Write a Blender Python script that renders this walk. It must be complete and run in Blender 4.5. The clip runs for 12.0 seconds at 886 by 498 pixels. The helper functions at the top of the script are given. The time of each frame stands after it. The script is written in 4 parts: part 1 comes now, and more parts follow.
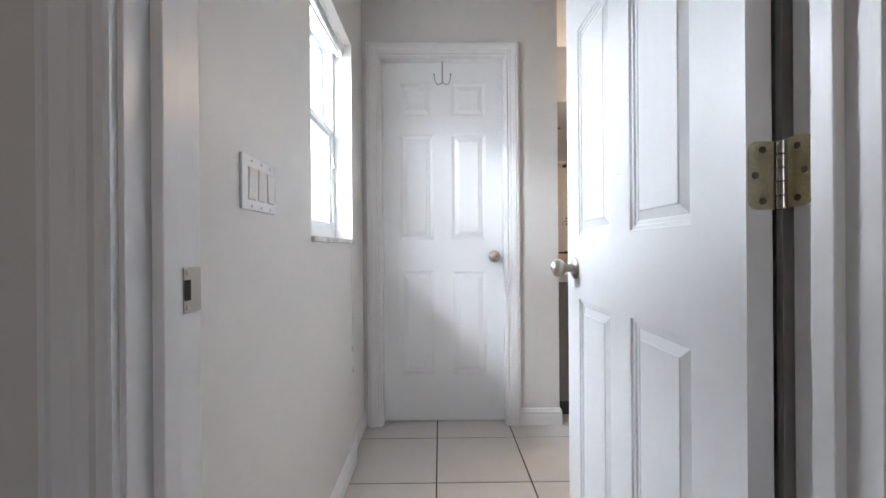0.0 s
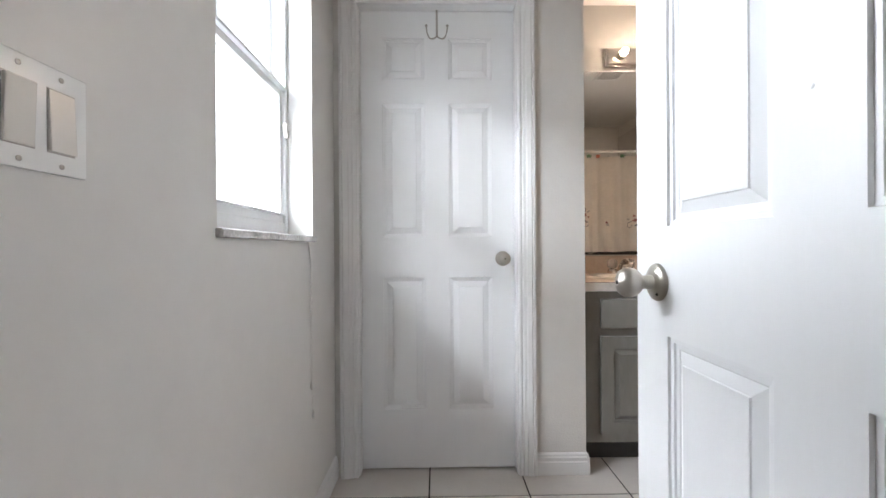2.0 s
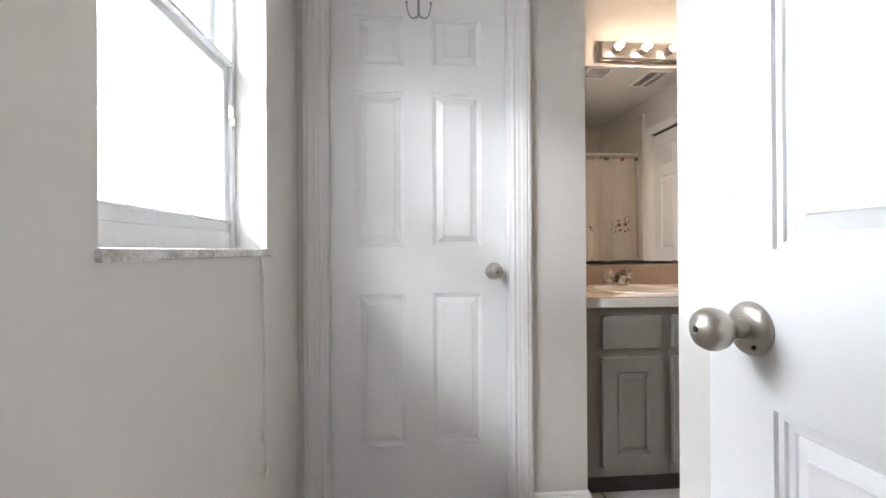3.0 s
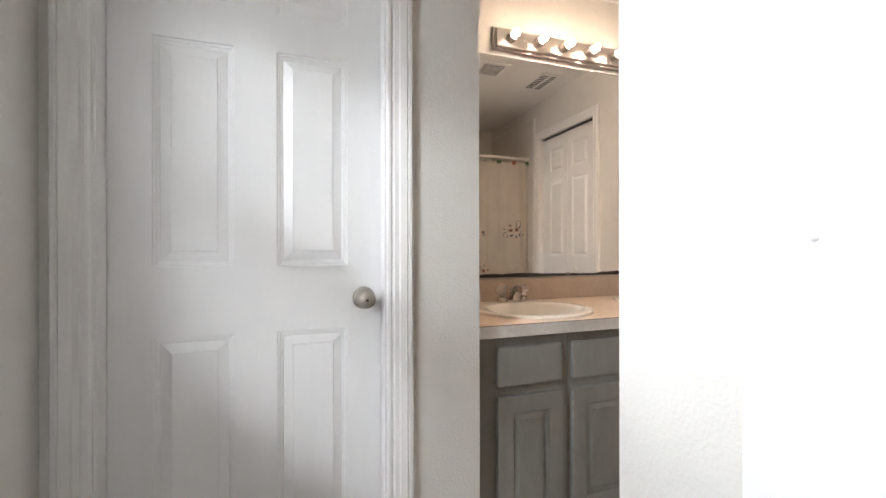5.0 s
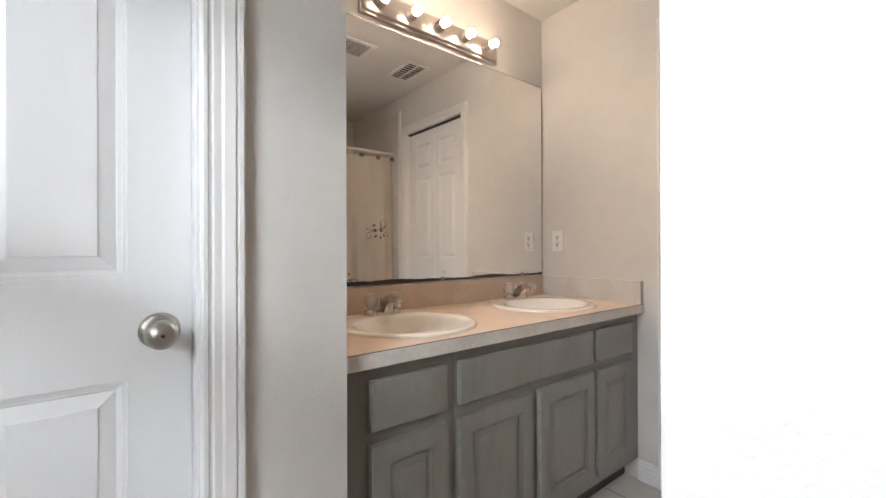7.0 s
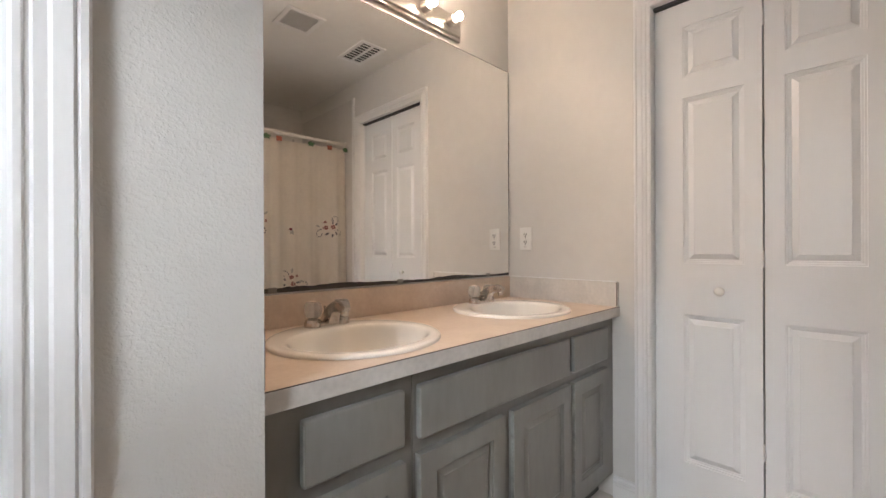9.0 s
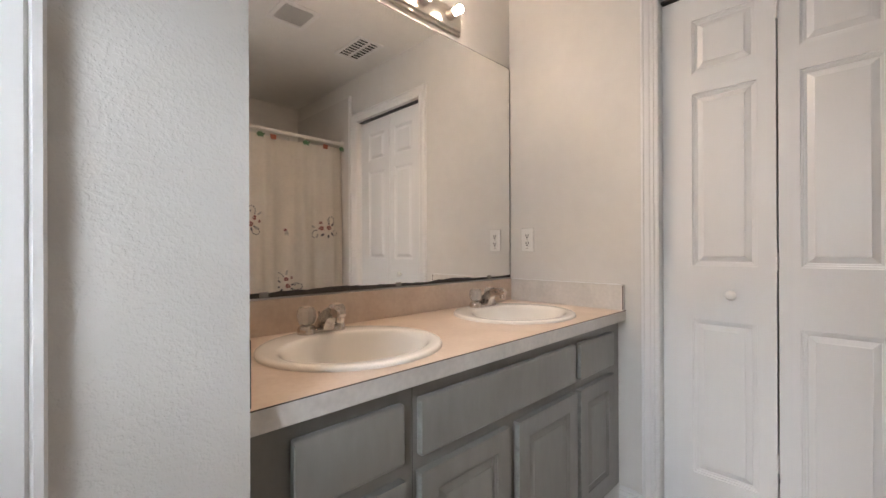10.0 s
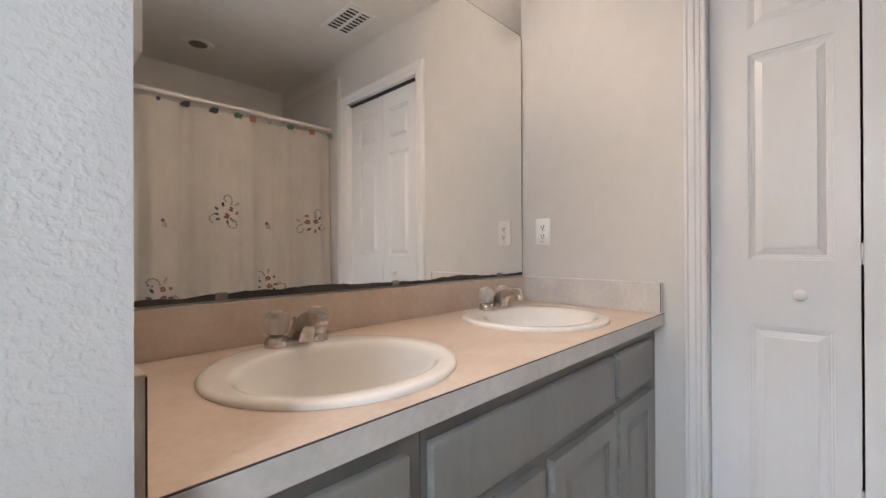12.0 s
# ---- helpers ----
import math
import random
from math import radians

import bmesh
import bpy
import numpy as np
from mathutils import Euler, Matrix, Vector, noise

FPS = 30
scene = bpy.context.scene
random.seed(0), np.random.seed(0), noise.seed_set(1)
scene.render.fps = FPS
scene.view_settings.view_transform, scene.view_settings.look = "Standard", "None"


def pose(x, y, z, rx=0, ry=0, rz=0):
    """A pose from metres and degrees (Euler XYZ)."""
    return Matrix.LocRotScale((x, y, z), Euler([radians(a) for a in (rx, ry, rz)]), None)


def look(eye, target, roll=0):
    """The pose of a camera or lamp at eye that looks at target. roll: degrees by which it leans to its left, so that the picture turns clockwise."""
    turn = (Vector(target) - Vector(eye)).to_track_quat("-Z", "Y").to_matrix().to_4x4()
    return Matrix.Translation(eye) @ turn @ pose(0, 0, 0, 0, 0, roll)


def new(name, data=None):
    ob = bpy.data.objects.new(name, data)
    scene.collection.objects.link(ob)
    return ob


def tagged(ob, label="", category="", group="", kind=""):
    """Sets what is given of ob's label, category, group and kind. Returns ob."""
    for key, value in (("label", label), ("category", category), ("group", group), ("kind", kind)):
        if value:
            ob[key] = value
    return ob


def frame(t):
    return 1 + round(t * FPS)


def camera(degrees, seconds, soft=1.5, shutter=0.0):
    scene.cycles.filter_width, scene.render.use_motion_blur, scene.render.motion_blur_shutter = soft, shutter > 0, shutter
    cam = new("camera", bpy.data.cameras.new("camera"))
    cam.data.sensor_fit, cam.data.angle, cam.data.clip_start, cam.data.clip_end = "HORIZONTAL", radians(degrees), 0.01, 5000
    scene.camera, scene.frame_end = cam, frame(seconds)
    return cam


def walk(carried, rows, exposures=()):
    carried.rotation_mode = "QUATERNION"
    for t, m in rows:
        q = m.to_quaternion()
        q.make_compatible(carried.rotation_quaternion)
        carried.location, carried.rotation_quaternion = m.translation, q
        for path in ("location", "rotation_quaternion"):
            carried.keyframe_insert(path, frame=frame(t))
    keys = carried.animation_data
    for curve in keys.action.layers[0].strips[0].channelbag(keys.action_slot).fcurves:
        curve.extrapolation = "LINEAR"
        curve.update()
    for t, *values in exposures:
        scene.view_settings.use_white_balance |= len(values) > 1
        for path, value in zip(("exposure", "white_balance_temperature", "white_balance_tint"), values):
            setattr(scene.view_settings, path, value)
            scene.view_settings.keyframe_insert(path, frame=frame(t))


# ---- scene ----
cam = camera(94.62, 12.0)
PATH = [
    (0, -0.0000, -0.0002, 0.9622, -0.425, -0.058, 0.430),
    (0.5, -0.0022, 0.1116, 0.9711, -0.535, -0.007, 0.480),
    (1, 0.0112, 0.2484, 0.9754, -0.764, -0.182, 0.506),
    (1.5, 0.0322, 0.3734, 0.9654, -0.431, -0.110, 0.515),
    (2, 0.0159, 0.5078, 0.9632, -0.840, -0.077, 0.359),
    (2.5, -0.0038, 0.6427, 0.9723, -1.242, 0.128, 0.339),
    (3, -0.0127, 0.7517, 1.0003, -4.441, 0.161, 0.314),
    (3.2, -0.0023, 0.7822, 1.0103, -5.906, 0.236, 0.040),
    (4.8, 0.1288, 1.0836, 1.0557, -17.450, 0.016, 0.148),
    (5, 0.1423, 1.1142, 1.0628, -18.830, -0.069, 0.108),
    (5.5, 0.1744, 1.1934, 1.0623, -22.861, 0.090, 0.212),
    (6, 0.1927, 1.2868, 1.0640, -28.248, -0.048, 0.066),
    (6.5, 0.2226, 1.3606, 1.0632, -33.474, 0.060, 0.173),
    (7, 0.2522, 1.4165, 1.0664, -38.476, 0.072, 0.176),
    (7.2, 0.2631, 1.4349, 1.0585, -39.932, 0.325, 0.208),
    (8.8, 0.3887, 1.5751, 1.0612, -43.889, 0.096, 0.324),
    (9, 0.4043, 1.5958, 1.0605, -44.183, 0.004, 0.235),
    (9.5, 0.4296, 1.6279, 1.0651, -44.316, 0.066, 0.366),
    (10, 0.4415, 1.6531, 1.0657, -44.644, 0.080, 0.236),
    (10.5, 0.4640, 1.6917, 1.0528, -44.713, 0.178, 0.223),
    (11, 0.5022, 1.7505, 1.0475, -45.253, 0.203, 0.231),
    (11.5, 0.5509, 1.8126, 1.0441, -45.432, 0.141, 0.206),
    (12, 0.6049, 1.8849, 1.0354, -45.760, 0.129, 0.249),
]
EXPOSURE = [(0.0, 0.60, 6200, 10), (1.0, 0.47, 6300, 10), (1.5, 0.42, 6350, 10), (2.5, 0.46, 6480, 10), (5.0, 0.39, 6700, 10), (7.0, 0.32, 6550, 10), (9.0, 0.33, 6500, 10), (10.5, 0.33, 6300, 10), (12.0, 0.36, 6050, 10)]
walk(cam, [(t, pose(x, y, z, 90 + pitch, roll, yaw)) for t, x, y, z, yaw, pitch, roll in PATH], exposures=EXPOSURE)

# ---- light ----
world = bpy.data.worlds.new("sky")
scene.world = world
world.use_nodes = True
wn = world.node_tree.nodes
sky = wn.new("ShaderNodeTexSky")
sky.sky_type, sky.sun_disc = "NISHITA", False
sky.sun_elevation, sky.sun_rotation = radians(50), radians(200)
world.node_tree.links.new(sky.outputs[0], wn["Background"].inputs[0])
wn["Background"].inputs[1].default_value = 0.12

# the low sky outside the window, and its brightest band just below the eaves
for centre, tall, watts, tip in ((1.50, 1.30, 155.0, 1.50), (2.27, 0.22, 305.0, 1.00)):
    day = bpy.data.lights.new("sky_light", "AREA")
    day.shape, day.size, day.size_y = "RECTANGLE", 6.4, tall
    day.energy, day.color = watts, (0.90, 0.94, 1.0)
    new("sky_light", day).matrix_world = look((-1.60, 1.20, centre), (0.0, 1.20, tip))

# unseen area lamp added as weak fill for the room behind
back = bpy.data.lights.new("back_room_fill", "AREA")
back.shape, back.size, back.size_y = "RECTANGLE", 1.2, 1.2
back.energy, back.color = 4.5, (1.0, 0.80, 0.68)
new("back_room_fill", back).matrix_world = look((0.10, -2.50, 1.45), (0.25, 0.0, 1.2))

# spot lamps added before the five bulbs for extra light forwards and down
for k in range(5):
    lamp = bpy.data.lights.new("vanity_fill", "SPOT")
    lamp.energy, lamp.color, lamp.shadow_soft_size = 6.8, (1.0, 0.755, 0.56), 0.012
    lamp.spot_size, lamp.spot_blend = radians(112), 1.0
    x = 1.412 + 0.154 * (k - 2)
    new("vanity_fill", lamp).matrix_world = look((x, 2.808, 2.088), (x, 1.72, 0.94))

# ---- materials ----


def mat(name, colour, rough=0.5, metal=0.0, vary=0.06, scale=6.0, bump=0.0, bump_scale=80.0, stretch=(1, 1, 1), coat=0.0, island=0.0, second=None, spec=0.5):
    """A painted or plain surface with two scales of variation in colour and gloss and fine relief."""
    m = bpy.data.materials.new(name)
    m.use_nodes = True
    nt = m.node_tree
    n, ln = nt.nodes, nt.links
    b = n["Principled BSDF"]
    tc = n.new("ShaderNodeTexCoord")
    mp = n.new("ShaderNodeMapping")
    mp.inputs["Scale"].default_value = stretch
    ln.new(tc.outputs["Object"], mp.inputs[0])
    big = n.new("ShaderNodeTexNoise")
    big.inputs["Scale"].default_value, big.inputs["Detail"].default_value = scale, 4
    ln.new(mp.outputs[0], big.inputs[0])
    fine = n.new("ShaderNodeTexNoise")
    fine.inputs["Scale"].default_value, fine.inputs["Detail"].default_value = scale * 9, 5
    ln.new(mp.outputs[0], fine.inputs[0])
    mix = n.new("ShaderNodeMix")
    mix.data_type = "FLOAT"
    mix.inputs[0].default_value = 0.4
    ln.new(big.outputs[0], mix.inputs[2])
    ln.new(fine.outputs[0], mix.inputs[3])
    ramp = n.new("ShaderNodeValToRGB")
    lo = [c * (1 - vary * 1.5) for c in colour]
    hi = [min(1, c * (1 + vary)) for c in (second or colour)]
    ramp.color_ramp.elements[0].position, ramp.color_ramp.elements[1].position = 0.32, 0.68
    ramp.color_ramp.elements[0].color, ramp.color_ramp.elements[1].color = (*lo, 1), (*hi, 1)
    ln.new(mix.outputs[0], ramp.inputs[0])
    out = ramp.outputs[0]
    if island:
        info = n.new("ShaderNodeObjectInfo")
        hsv = n.new("ShaderNodeHueSaturation")
        rng = n.new("ShaderNodeMapRange")
        rng.inputs["To Min"].default_value, rng.inputs["To Max"].default_value = 1 - island, 1 + island
        ln.new(info.outputs["Random"], rng.inputs[0])
        ln.new(rng.outputs[0], hsv.inputs["Value"])
        ln.new(out, hsv.inputs["Color"])
        out = hsv.outputs[0]
    ln.new(out, b.inputs["Base Color"])
    rr = n.new("ShaderNodeMapRange")
    rr.inputs["To Min"].default_value, rr.inputs["To Max"].default_value = max(0.02, rough * 0.82), min(1, rough * 1.18)
    ln.new(mix.outputs[0], rr.inputs[0])
    ln.new(rr.outputs[0], b.inputs["Roughness"])
    b.inputs["Metallic"].default_value = metal
    b.inputs["Coat Weight"].default_value = coat
    b.inputs["Specular IOR Level"].default_value = spec
    if bump:
        bt = n.new("ShaderNodeTexNoise")
        bt.inputs["Scale"].default_value, bt.inputs["Detail"].default_value = bump_scale, 3
        ln.new(mp.outputs[0], bt.inputs[0])
        bp = n.new("ShaderNodeBump")
        bp.inputs["Strength"].default_value, bp.inputs["Distance"].default_value = 1.0, bump
        ln.new(bt.outputs[0], bp.inputs["Height"])
        ln.new(bp.outputs[0], b.inputs["Normal"])
    return m


def orange_peel(name, colour, rough, depth, scale):
    """Wall paint over sprayed texture: separate rounded blobs on a smooth ground."""
    m = mat(name, colour, rough, vary=0.03, scale=2.0)
    n, ln = m.node_tree.nodes, m.node_tree.links
    tc = n.new("ShaderNodeTexCoord")
    a = n.new("ShaderNodeTexNoise")
    a.inputs["Scale"].default_value, a.inputs["Detail"].default_value, a.inputs["Roughness"].default_value = scale, 1.6, 0.45
    ln.new(tc.outputs["Object"], a.inputs[0])
    r = n.new("ShaderNodeMapRange")
    r.interpolation_type = "SMOOTHSTEP"
    r.inputs["From Min"].default_value, r.inputs["From Max"].default_value = 0.38, 0.72
    ln.new(a.outputs[0], r.inputs[0])
    bp = n.new("ShaderNodeBump")
    bp.inputs["Distance"].default_value = depth
    ln.new(r.outputs[0], bp.inputs["Height"])
    ln.new(bp.outputs[0], n["Principled BSDF"].inputs["Normal"])
    return m


def glass(name, colour, rough=0.02, ior=1.45):
    m = mat(name, colour, rough, vary=0.01)
    b = m.node_tree.nodes["Principled BSDF"]
    b.inputs["Transmission Weight"].default_value, b.inputs["IOR"].default_value = 1.0, ior
    return m


def glow(name, colour, strength):
    m = bpy.data.materials.new(name)
    m.use_nodes = True
    b = m.node_tree.nodes["Principled BSDF"]
    b.inputs["Base Color"].default_value = (0.8, 0.8, 0.8, 1)
    b.inputs["Emission Color"].default_value, b.inputs["Emission Strength"].default_value = (*colour, 1), strength
    return m


WALL = orange_peel("wall_paint", (0.69, 0.675, 0.65), 0.42, 0.00016, 190)
PEEL = orange_peel("wall_paint_coarse", (0.69, 0.675, 0.65), 0.42, 0.00046, 185)
SMOOTH = mat("smooth_wall_paint", (0.69, 0.675, 0.65), 0.42, vary=0.025, scale=2.0, bump=0.0002, bump_scale=60)
CEIL = orange_peel("ceiling_paint", (0.78, 0.77, 0.75), 0.75, 0.0006, 90)
TRIM = mat("trim_paint", (0.80, 0.80, 0.80), 0.32, vary=0.015, scale=4, bump=0.0001, bump_scale=30, stretch=(6, 6, 1))
DOOR = mat("door_paint", (0.80, 0.81, 0.82), 0.30, vary=0.008, scale=3, stretch=(9, 9, 0.7))

def grained(m, depth, rings):
    """Presses a wood grain of long arched lines into a moulded door's face."""
    n, ln = m.node_tree.nodes, m.node_tree.links
    tc = n.new("ShaderNodeTexCoord")
    mp = n.new("ShaderNodeMapping")
    mp.inputs["Scale"].default_value = (1, 1, 0.16)
    ln.new(tc.outputs["Object"], mp.inputs[0])
    a = n.new("ShaderNodeTexNoise")
    a.inputs["Scale"].default_value, a.inputs["Detail"].default_value = 5.0, 1.0
    ln.new(mp.outputs[0], a.inputs[0])
    k = n.new("ShaderNodeMath")
    k.operation = "MULTIPLY"
    k.inputs[1].default_value = rings
    ln.new(a.outputs[0], k.inputs[0])
    w = n.new("ShaderNodeMath")
    w.operation = "PINGPONG"
    w.inputs[1].default_value = 1.0
    ln.new(k.outputs[0], w.inputs[0])
    f = n.new("ShaderNodeTexNoise")
    f.inputs["Scale"].default_value, f.inputs["Detail"].default_value = 60.0, 3.0
    mp2 = n.new("ShaderNodeMapping")
    mp2.inputs["Scale"].default_value = (5, 5, 0.12)
    ln.new(tc.outputs["Object"], mp2.inputs[0])
    ln.new(mp2.outputs[0], f.inputs[0])
    s = n.new("ShaderNodeMath")
    s.operation = "ADD"
    ln.new(w.outputs[0], s.inputs[0])
    h = n.new("ShaderNodeMath")
    h.operation = "MULTIPLY"
    h.inputs[1].default_value = 0.6
    ln.new(f.outputs[0], h.inputs[0])
    ln.new(h.outputs[0], s.inputs[1])
    bp = n.new("ShaderNodeBump")
    bp.inputs["Distance"].default_value = depth
    ln.new(s.outputs[0], bp.inputs["Height"])
    ln.new(bp.outputs[0], n["Principled BSDF"].inputs["Normal"])
    return m


grained(DOOR, 0.00007, 30.0)
TILE = mat("floor_tile", (0.63, 0.595, 0.56), 0.30, vary=0.035, scale=9, bump=0.0004, bump_scale=50, island=0.04)
GROUT = mat("grout", (0.055, 0.045, 0.04), 0.9, vary=0.25, scale=40, bump=0.001, bump_scale=300)
CAB = mat("cabinet_paint", (0.238, 0.234, 0.220), 0.36, vary=0.09, scale=5, bump=0.0004, bump_scale=60, stretch=(1, 1, 0.3))
CABWORNLIT = mat("cabinet_worn_lit_edge", (0.30, 0.31, 0.29), 0.45, vary=0.2, scale=40)
# near-black of the toe kick, the cabinet seam and the track's shade
NEARBLACK = mat("near_black", (0.06, 0.06, 0.06), 0.6, vary=0.1)
LAM = mat("laminate", (0.64, 0.505, 0.405), 0.33, vary=0.07, scale=9, second=(0.66, 0.55, 0.46), bump=0.0002, bump_scale=200)
LAMEDGE = mat("laminate_edge", (0.67, 0.64, 0.605), 0.36, vary=0.10, scale=8)
# brown of the raw splash end, reused as shade on the medicine cabinet
RAWEND_SHADE = mat("raw_end_and_shade", (0.56, 0.48, 0.41), 0.6, vary=0.2, scale=30, stretch=(1, 1, 0.2))
SEAM = mat("laminate_seam", (0.045, 0.035, 0.03), 0.7, vary=0.2)
PORC = mat("porcelain", (0.83, 0.80, 0.75), 0.22, vary=0.015, coat=0.35)
TAPMETAL = mat("dulled_tap_chrome", (0.64, 0.59, 0.55), 0.20, 1.0, vary=0.14, scale=30)
CHROME = mat("worn_chrome", (0.62, 0.60, 0.58), 0.16, 1.0, vary=0.10, scale=25)
NICKEL = mat("satin_nickel", (0.46, 0.43, 0.385), 0.36, 1.0, vary=0.02, scale=8)
BRASSY = mat("hinge_brass", (0.58, 0.53, 0.38), 0.36, 1.0, vary=0.18, scale=30)
STEEL = mat("brushed_steel", (0.58, 0.55, 0.52), 0.30, 1.0, vary=0.08, scale=12, stretch=(1, 1, 20))
DARK = mat("dark_void", (0.02, 0.02, 0.02), 0.8)
BLACKED = mat("mirror_blackened_edge", (0.035, 0.033, 0.032), 0.45, vary=0.3, scale=40)
PLASTIC = mat("white_plastic", (0.86, 0.86, 0.84), 0.22, vary=0.01, coat=0.3)
IVORY = mat("ivory_plastic", (0.76, 0.73, 0.68), 0.25, vary=0.02, coat=0.3)
SCREW = mat("screw_metal", (0.42, 0.40, 0.37), 0.4, 1.0)
# darker metal for the hinge screw heads
DARKSCREW = mat("dark_screw", (0.13, 0.12, 0.09), 0.5, 1.0, vary=0.2, scale=60)
DULL = mat("dull_lamp_face", (0.17, 0.15, 0.135), 0.5)
VINYL = mat("window_vinyl", (0.82, 0.83, 0.84), 0.35, vary=0.04, scale=8)
MARBLE = mat("marble_sill", (0.70, 0.69, 0.68), 0.22, vary=0.38, scale=11, bump=0.0002, bump_scale=80)
CURTAIN = mat("curtain_fabric", (0.84, 0.79, 0.72), 0.85, vary=0.05, scale=5, bump=0.0004, bump_scale=500)
ROD = mat("rod_enamel", (0.74, 0.72, 0.69), 0.35, vary=0.03)
TUBTILE = mat("surround_gloss", (0.72, 0.70, 0.68), 0.25, vary=0.04, scale=3)
ACRYLIC = glass("clear_acrylic", (0.95, 0.91, 0.87), 0.14, 1.40)
ACRYLIC.node_tree.nodes["Principled BSDF"].inputs["Transmission Weight"].default_value = 0.72
PANE = glass("window_glass", (0.96, 0.98, 0.98), 0.0, 1.45)
CORD = mat("cord", (0.72, 0.71, 0.68), 0.7)
MIRROR = mat("mirror_silver", (0.90, 0.89, 0.87), 0.012, 1.0, vary=0.003, scale=1.0)
BULB = glow("lit_bulb", (1.0, 0.755, 0.56), 100.0)
OUTSIDE = glow("outdoor_glare", (0.97, 0.99, 1.0), 1.4)
# grey darker than the wall paint, for walls out of view
HIDDENGREY = mat("hidden_wall_grey", (0.42, 0.40, 0.38), 0.6, vary=0.04)
RED, GREEN, NAVY, BERRY = (mat(n, c, 0.6, vary=0.15, scale=60) for n, c in (("red_print", (0.42, 0.14, 0.09)), ("green_print", (0.09, 0.19, 0.10)), ("navy_print", (0.03, 0.03, 0.06)), ("berry_print", (0.20, 0.03, 0.05))))
PINK = mat("pink_print", (0.27, 0.075, 0.065), 0.7, vary=0.15, scale=60)
PALE = mat("pale_leaf_print", (0.50, 0.49, 0.46), 0.7, vary=0.1, scale=60)

# ---- building helpers ----


def thing(name, at=(0, 0, 0), label="", category="", group="", kind=""):
    ob = new(name)
    ob.location = at
    ob.empty_display_size = 0.05
    return tagged(ob, label, category, group, kind)


def mesh_of(bm, name, material, smooth=None):
    me = bpy.data.meshes.new(name)
    bmesh.ops.recalc_face_normals(bm, faces=bm.faces)
    bm.to_mesh(me)
    bm.free()
    me.materials.append(material)
    if smooth is not None:
        me.polygons.foreach_set("use_smooth", [True] * len(me.polygons))
        me.set_sharp_from_angle(angle=radians(smooth))
    return me


def part(name, bm, material, parent=None, label="", smooth=None):
    """Links a bmesh as one mesh object, in world metres, under a thing or a part."""
    ob = new(name, mesh_of(bm, name, material, smooth))
    if parent is not None:
        ob.parent = parent
        bpy.context.view_layer.update()
        ob.matrix_parent_inverse = parent.matrix_world.inverted()
    return tagged(ob, label)


def alone(name, bm, material, label, category, group="", kind="", smooth=None):
    return tagged(part(name, bm, material, None, "", smooth), label, category, group, kind)


def box(bm, a, b, bevel=0.0, seg=2):
    """An axis-aligned block between two corners, with rounded edges when bevel is given."""
    c = [(p + q) / 2 for p, q in zip(a, b)]
    s = [abs(q - p) for p, q in zip(a, b)]
    r = bmesh.ops.create_cube(bm, size=1.0, matrix=Matrix.Translation(c) @ Matrix.Diagonal((*s, 1)))
    if bevel:
        es = list({e for v in r["verts"] for e in v.link_edges})
        bmesh.ops.bevel(bm, geom=es, offset=bevel, segments=seg, affect="EDGES", profile=0.5)
    return bm


def block(a, b, bevel=0.0, seg=2):
    return box(bmesh.new(), a, b, bevel, seg)


def blocks(*pairs, bevel=0.0):
    bm = bmesh.new()
    for a, b in pairs:
        box(bm, a, b, bevel)
    return bm


def lathe(profile, m=Matrix(), steps=24, cap=True):
    """Turns (radius, height) points about local z."""
    bm = bmesh.new()
    rings = []
    for r, h in profile:
        rings.append([bm.verts.new(m @ Vector((r * math.cos(2 * math.pi * i / steps), r * math.sin(2 * math.pi * i / steps), h))) for i in range(steps)])
    for p, q in zip(rings, rings[1:]):
        for i in range(steps):
            bm.faces.new((p[i], p[(i + 1) % steps], q[(i + 1) % steps], q[i]))
    if cap:
        for ring in (rings[0], rings[-1]):
            bm.faces.new(ring)
    return bm


def tube(points, radius, steps=10, scales=None, flat=1.0):
    """A round bar along points."""
    bm = bmesh.new()
    pts = [Vector(p) for p in points]
    rings = []
    for i, p in enumerate(pts):
        d = (pts[min(i + 1, len(pts) - 1)] - pts[max(i - 1, 0)]).normalized()
        side = d.cross(Vector((0, 0, 1)) if abs(d.z) < 0.95 else Vector((1, 0, 0))).normalized()
        up = side.cross(d)
        r = radius * (scales[i] if scales else 1)
        rings.append([bm.verts.new(p + r * math.cos(2 * math.pi * k / steps) * side + flat * r * math.sin(2 * math.pi * k / steps) * up) for k in range(steps)])
    for p, q in zip(rings, rings[1:]):
        for i in range(steps):
            bm.faces.new((p[i], p[(i + 1) % steps], q[(i + 1) % steps], q[i]))
    bm.faces.new(rings[0])
    bm.faces.new(rings[-1])
    return bm


def moved(bm, m):
    bmesh.ops.transform(bm, matrix=m, verts=bm.verts)
    return bm


def run_profile(profile, p, q, out_p, out_q, normal):
    """A moulding from p to q: profile points (u along out, v along normal); out_p and out_q set the mitres."""
    bm = bmesh.new()
    rings = []
    for o, d in ((p, out_p), (q, out_q)):
        rings.append([bm.verts.new(Vector(o) + u * Vector(d) + v * Vector(normal)) for u, v in profile])
    k = len(profile)
    for i in range(k):
        bm.faces.new((rings[0][i], rings[0][(i + 1) % k], rings[1][(i + 1) % k], rings[1][i]))
    bm.faces.new(rings[0])
    bm.faces.new(rings[1])
    return bm


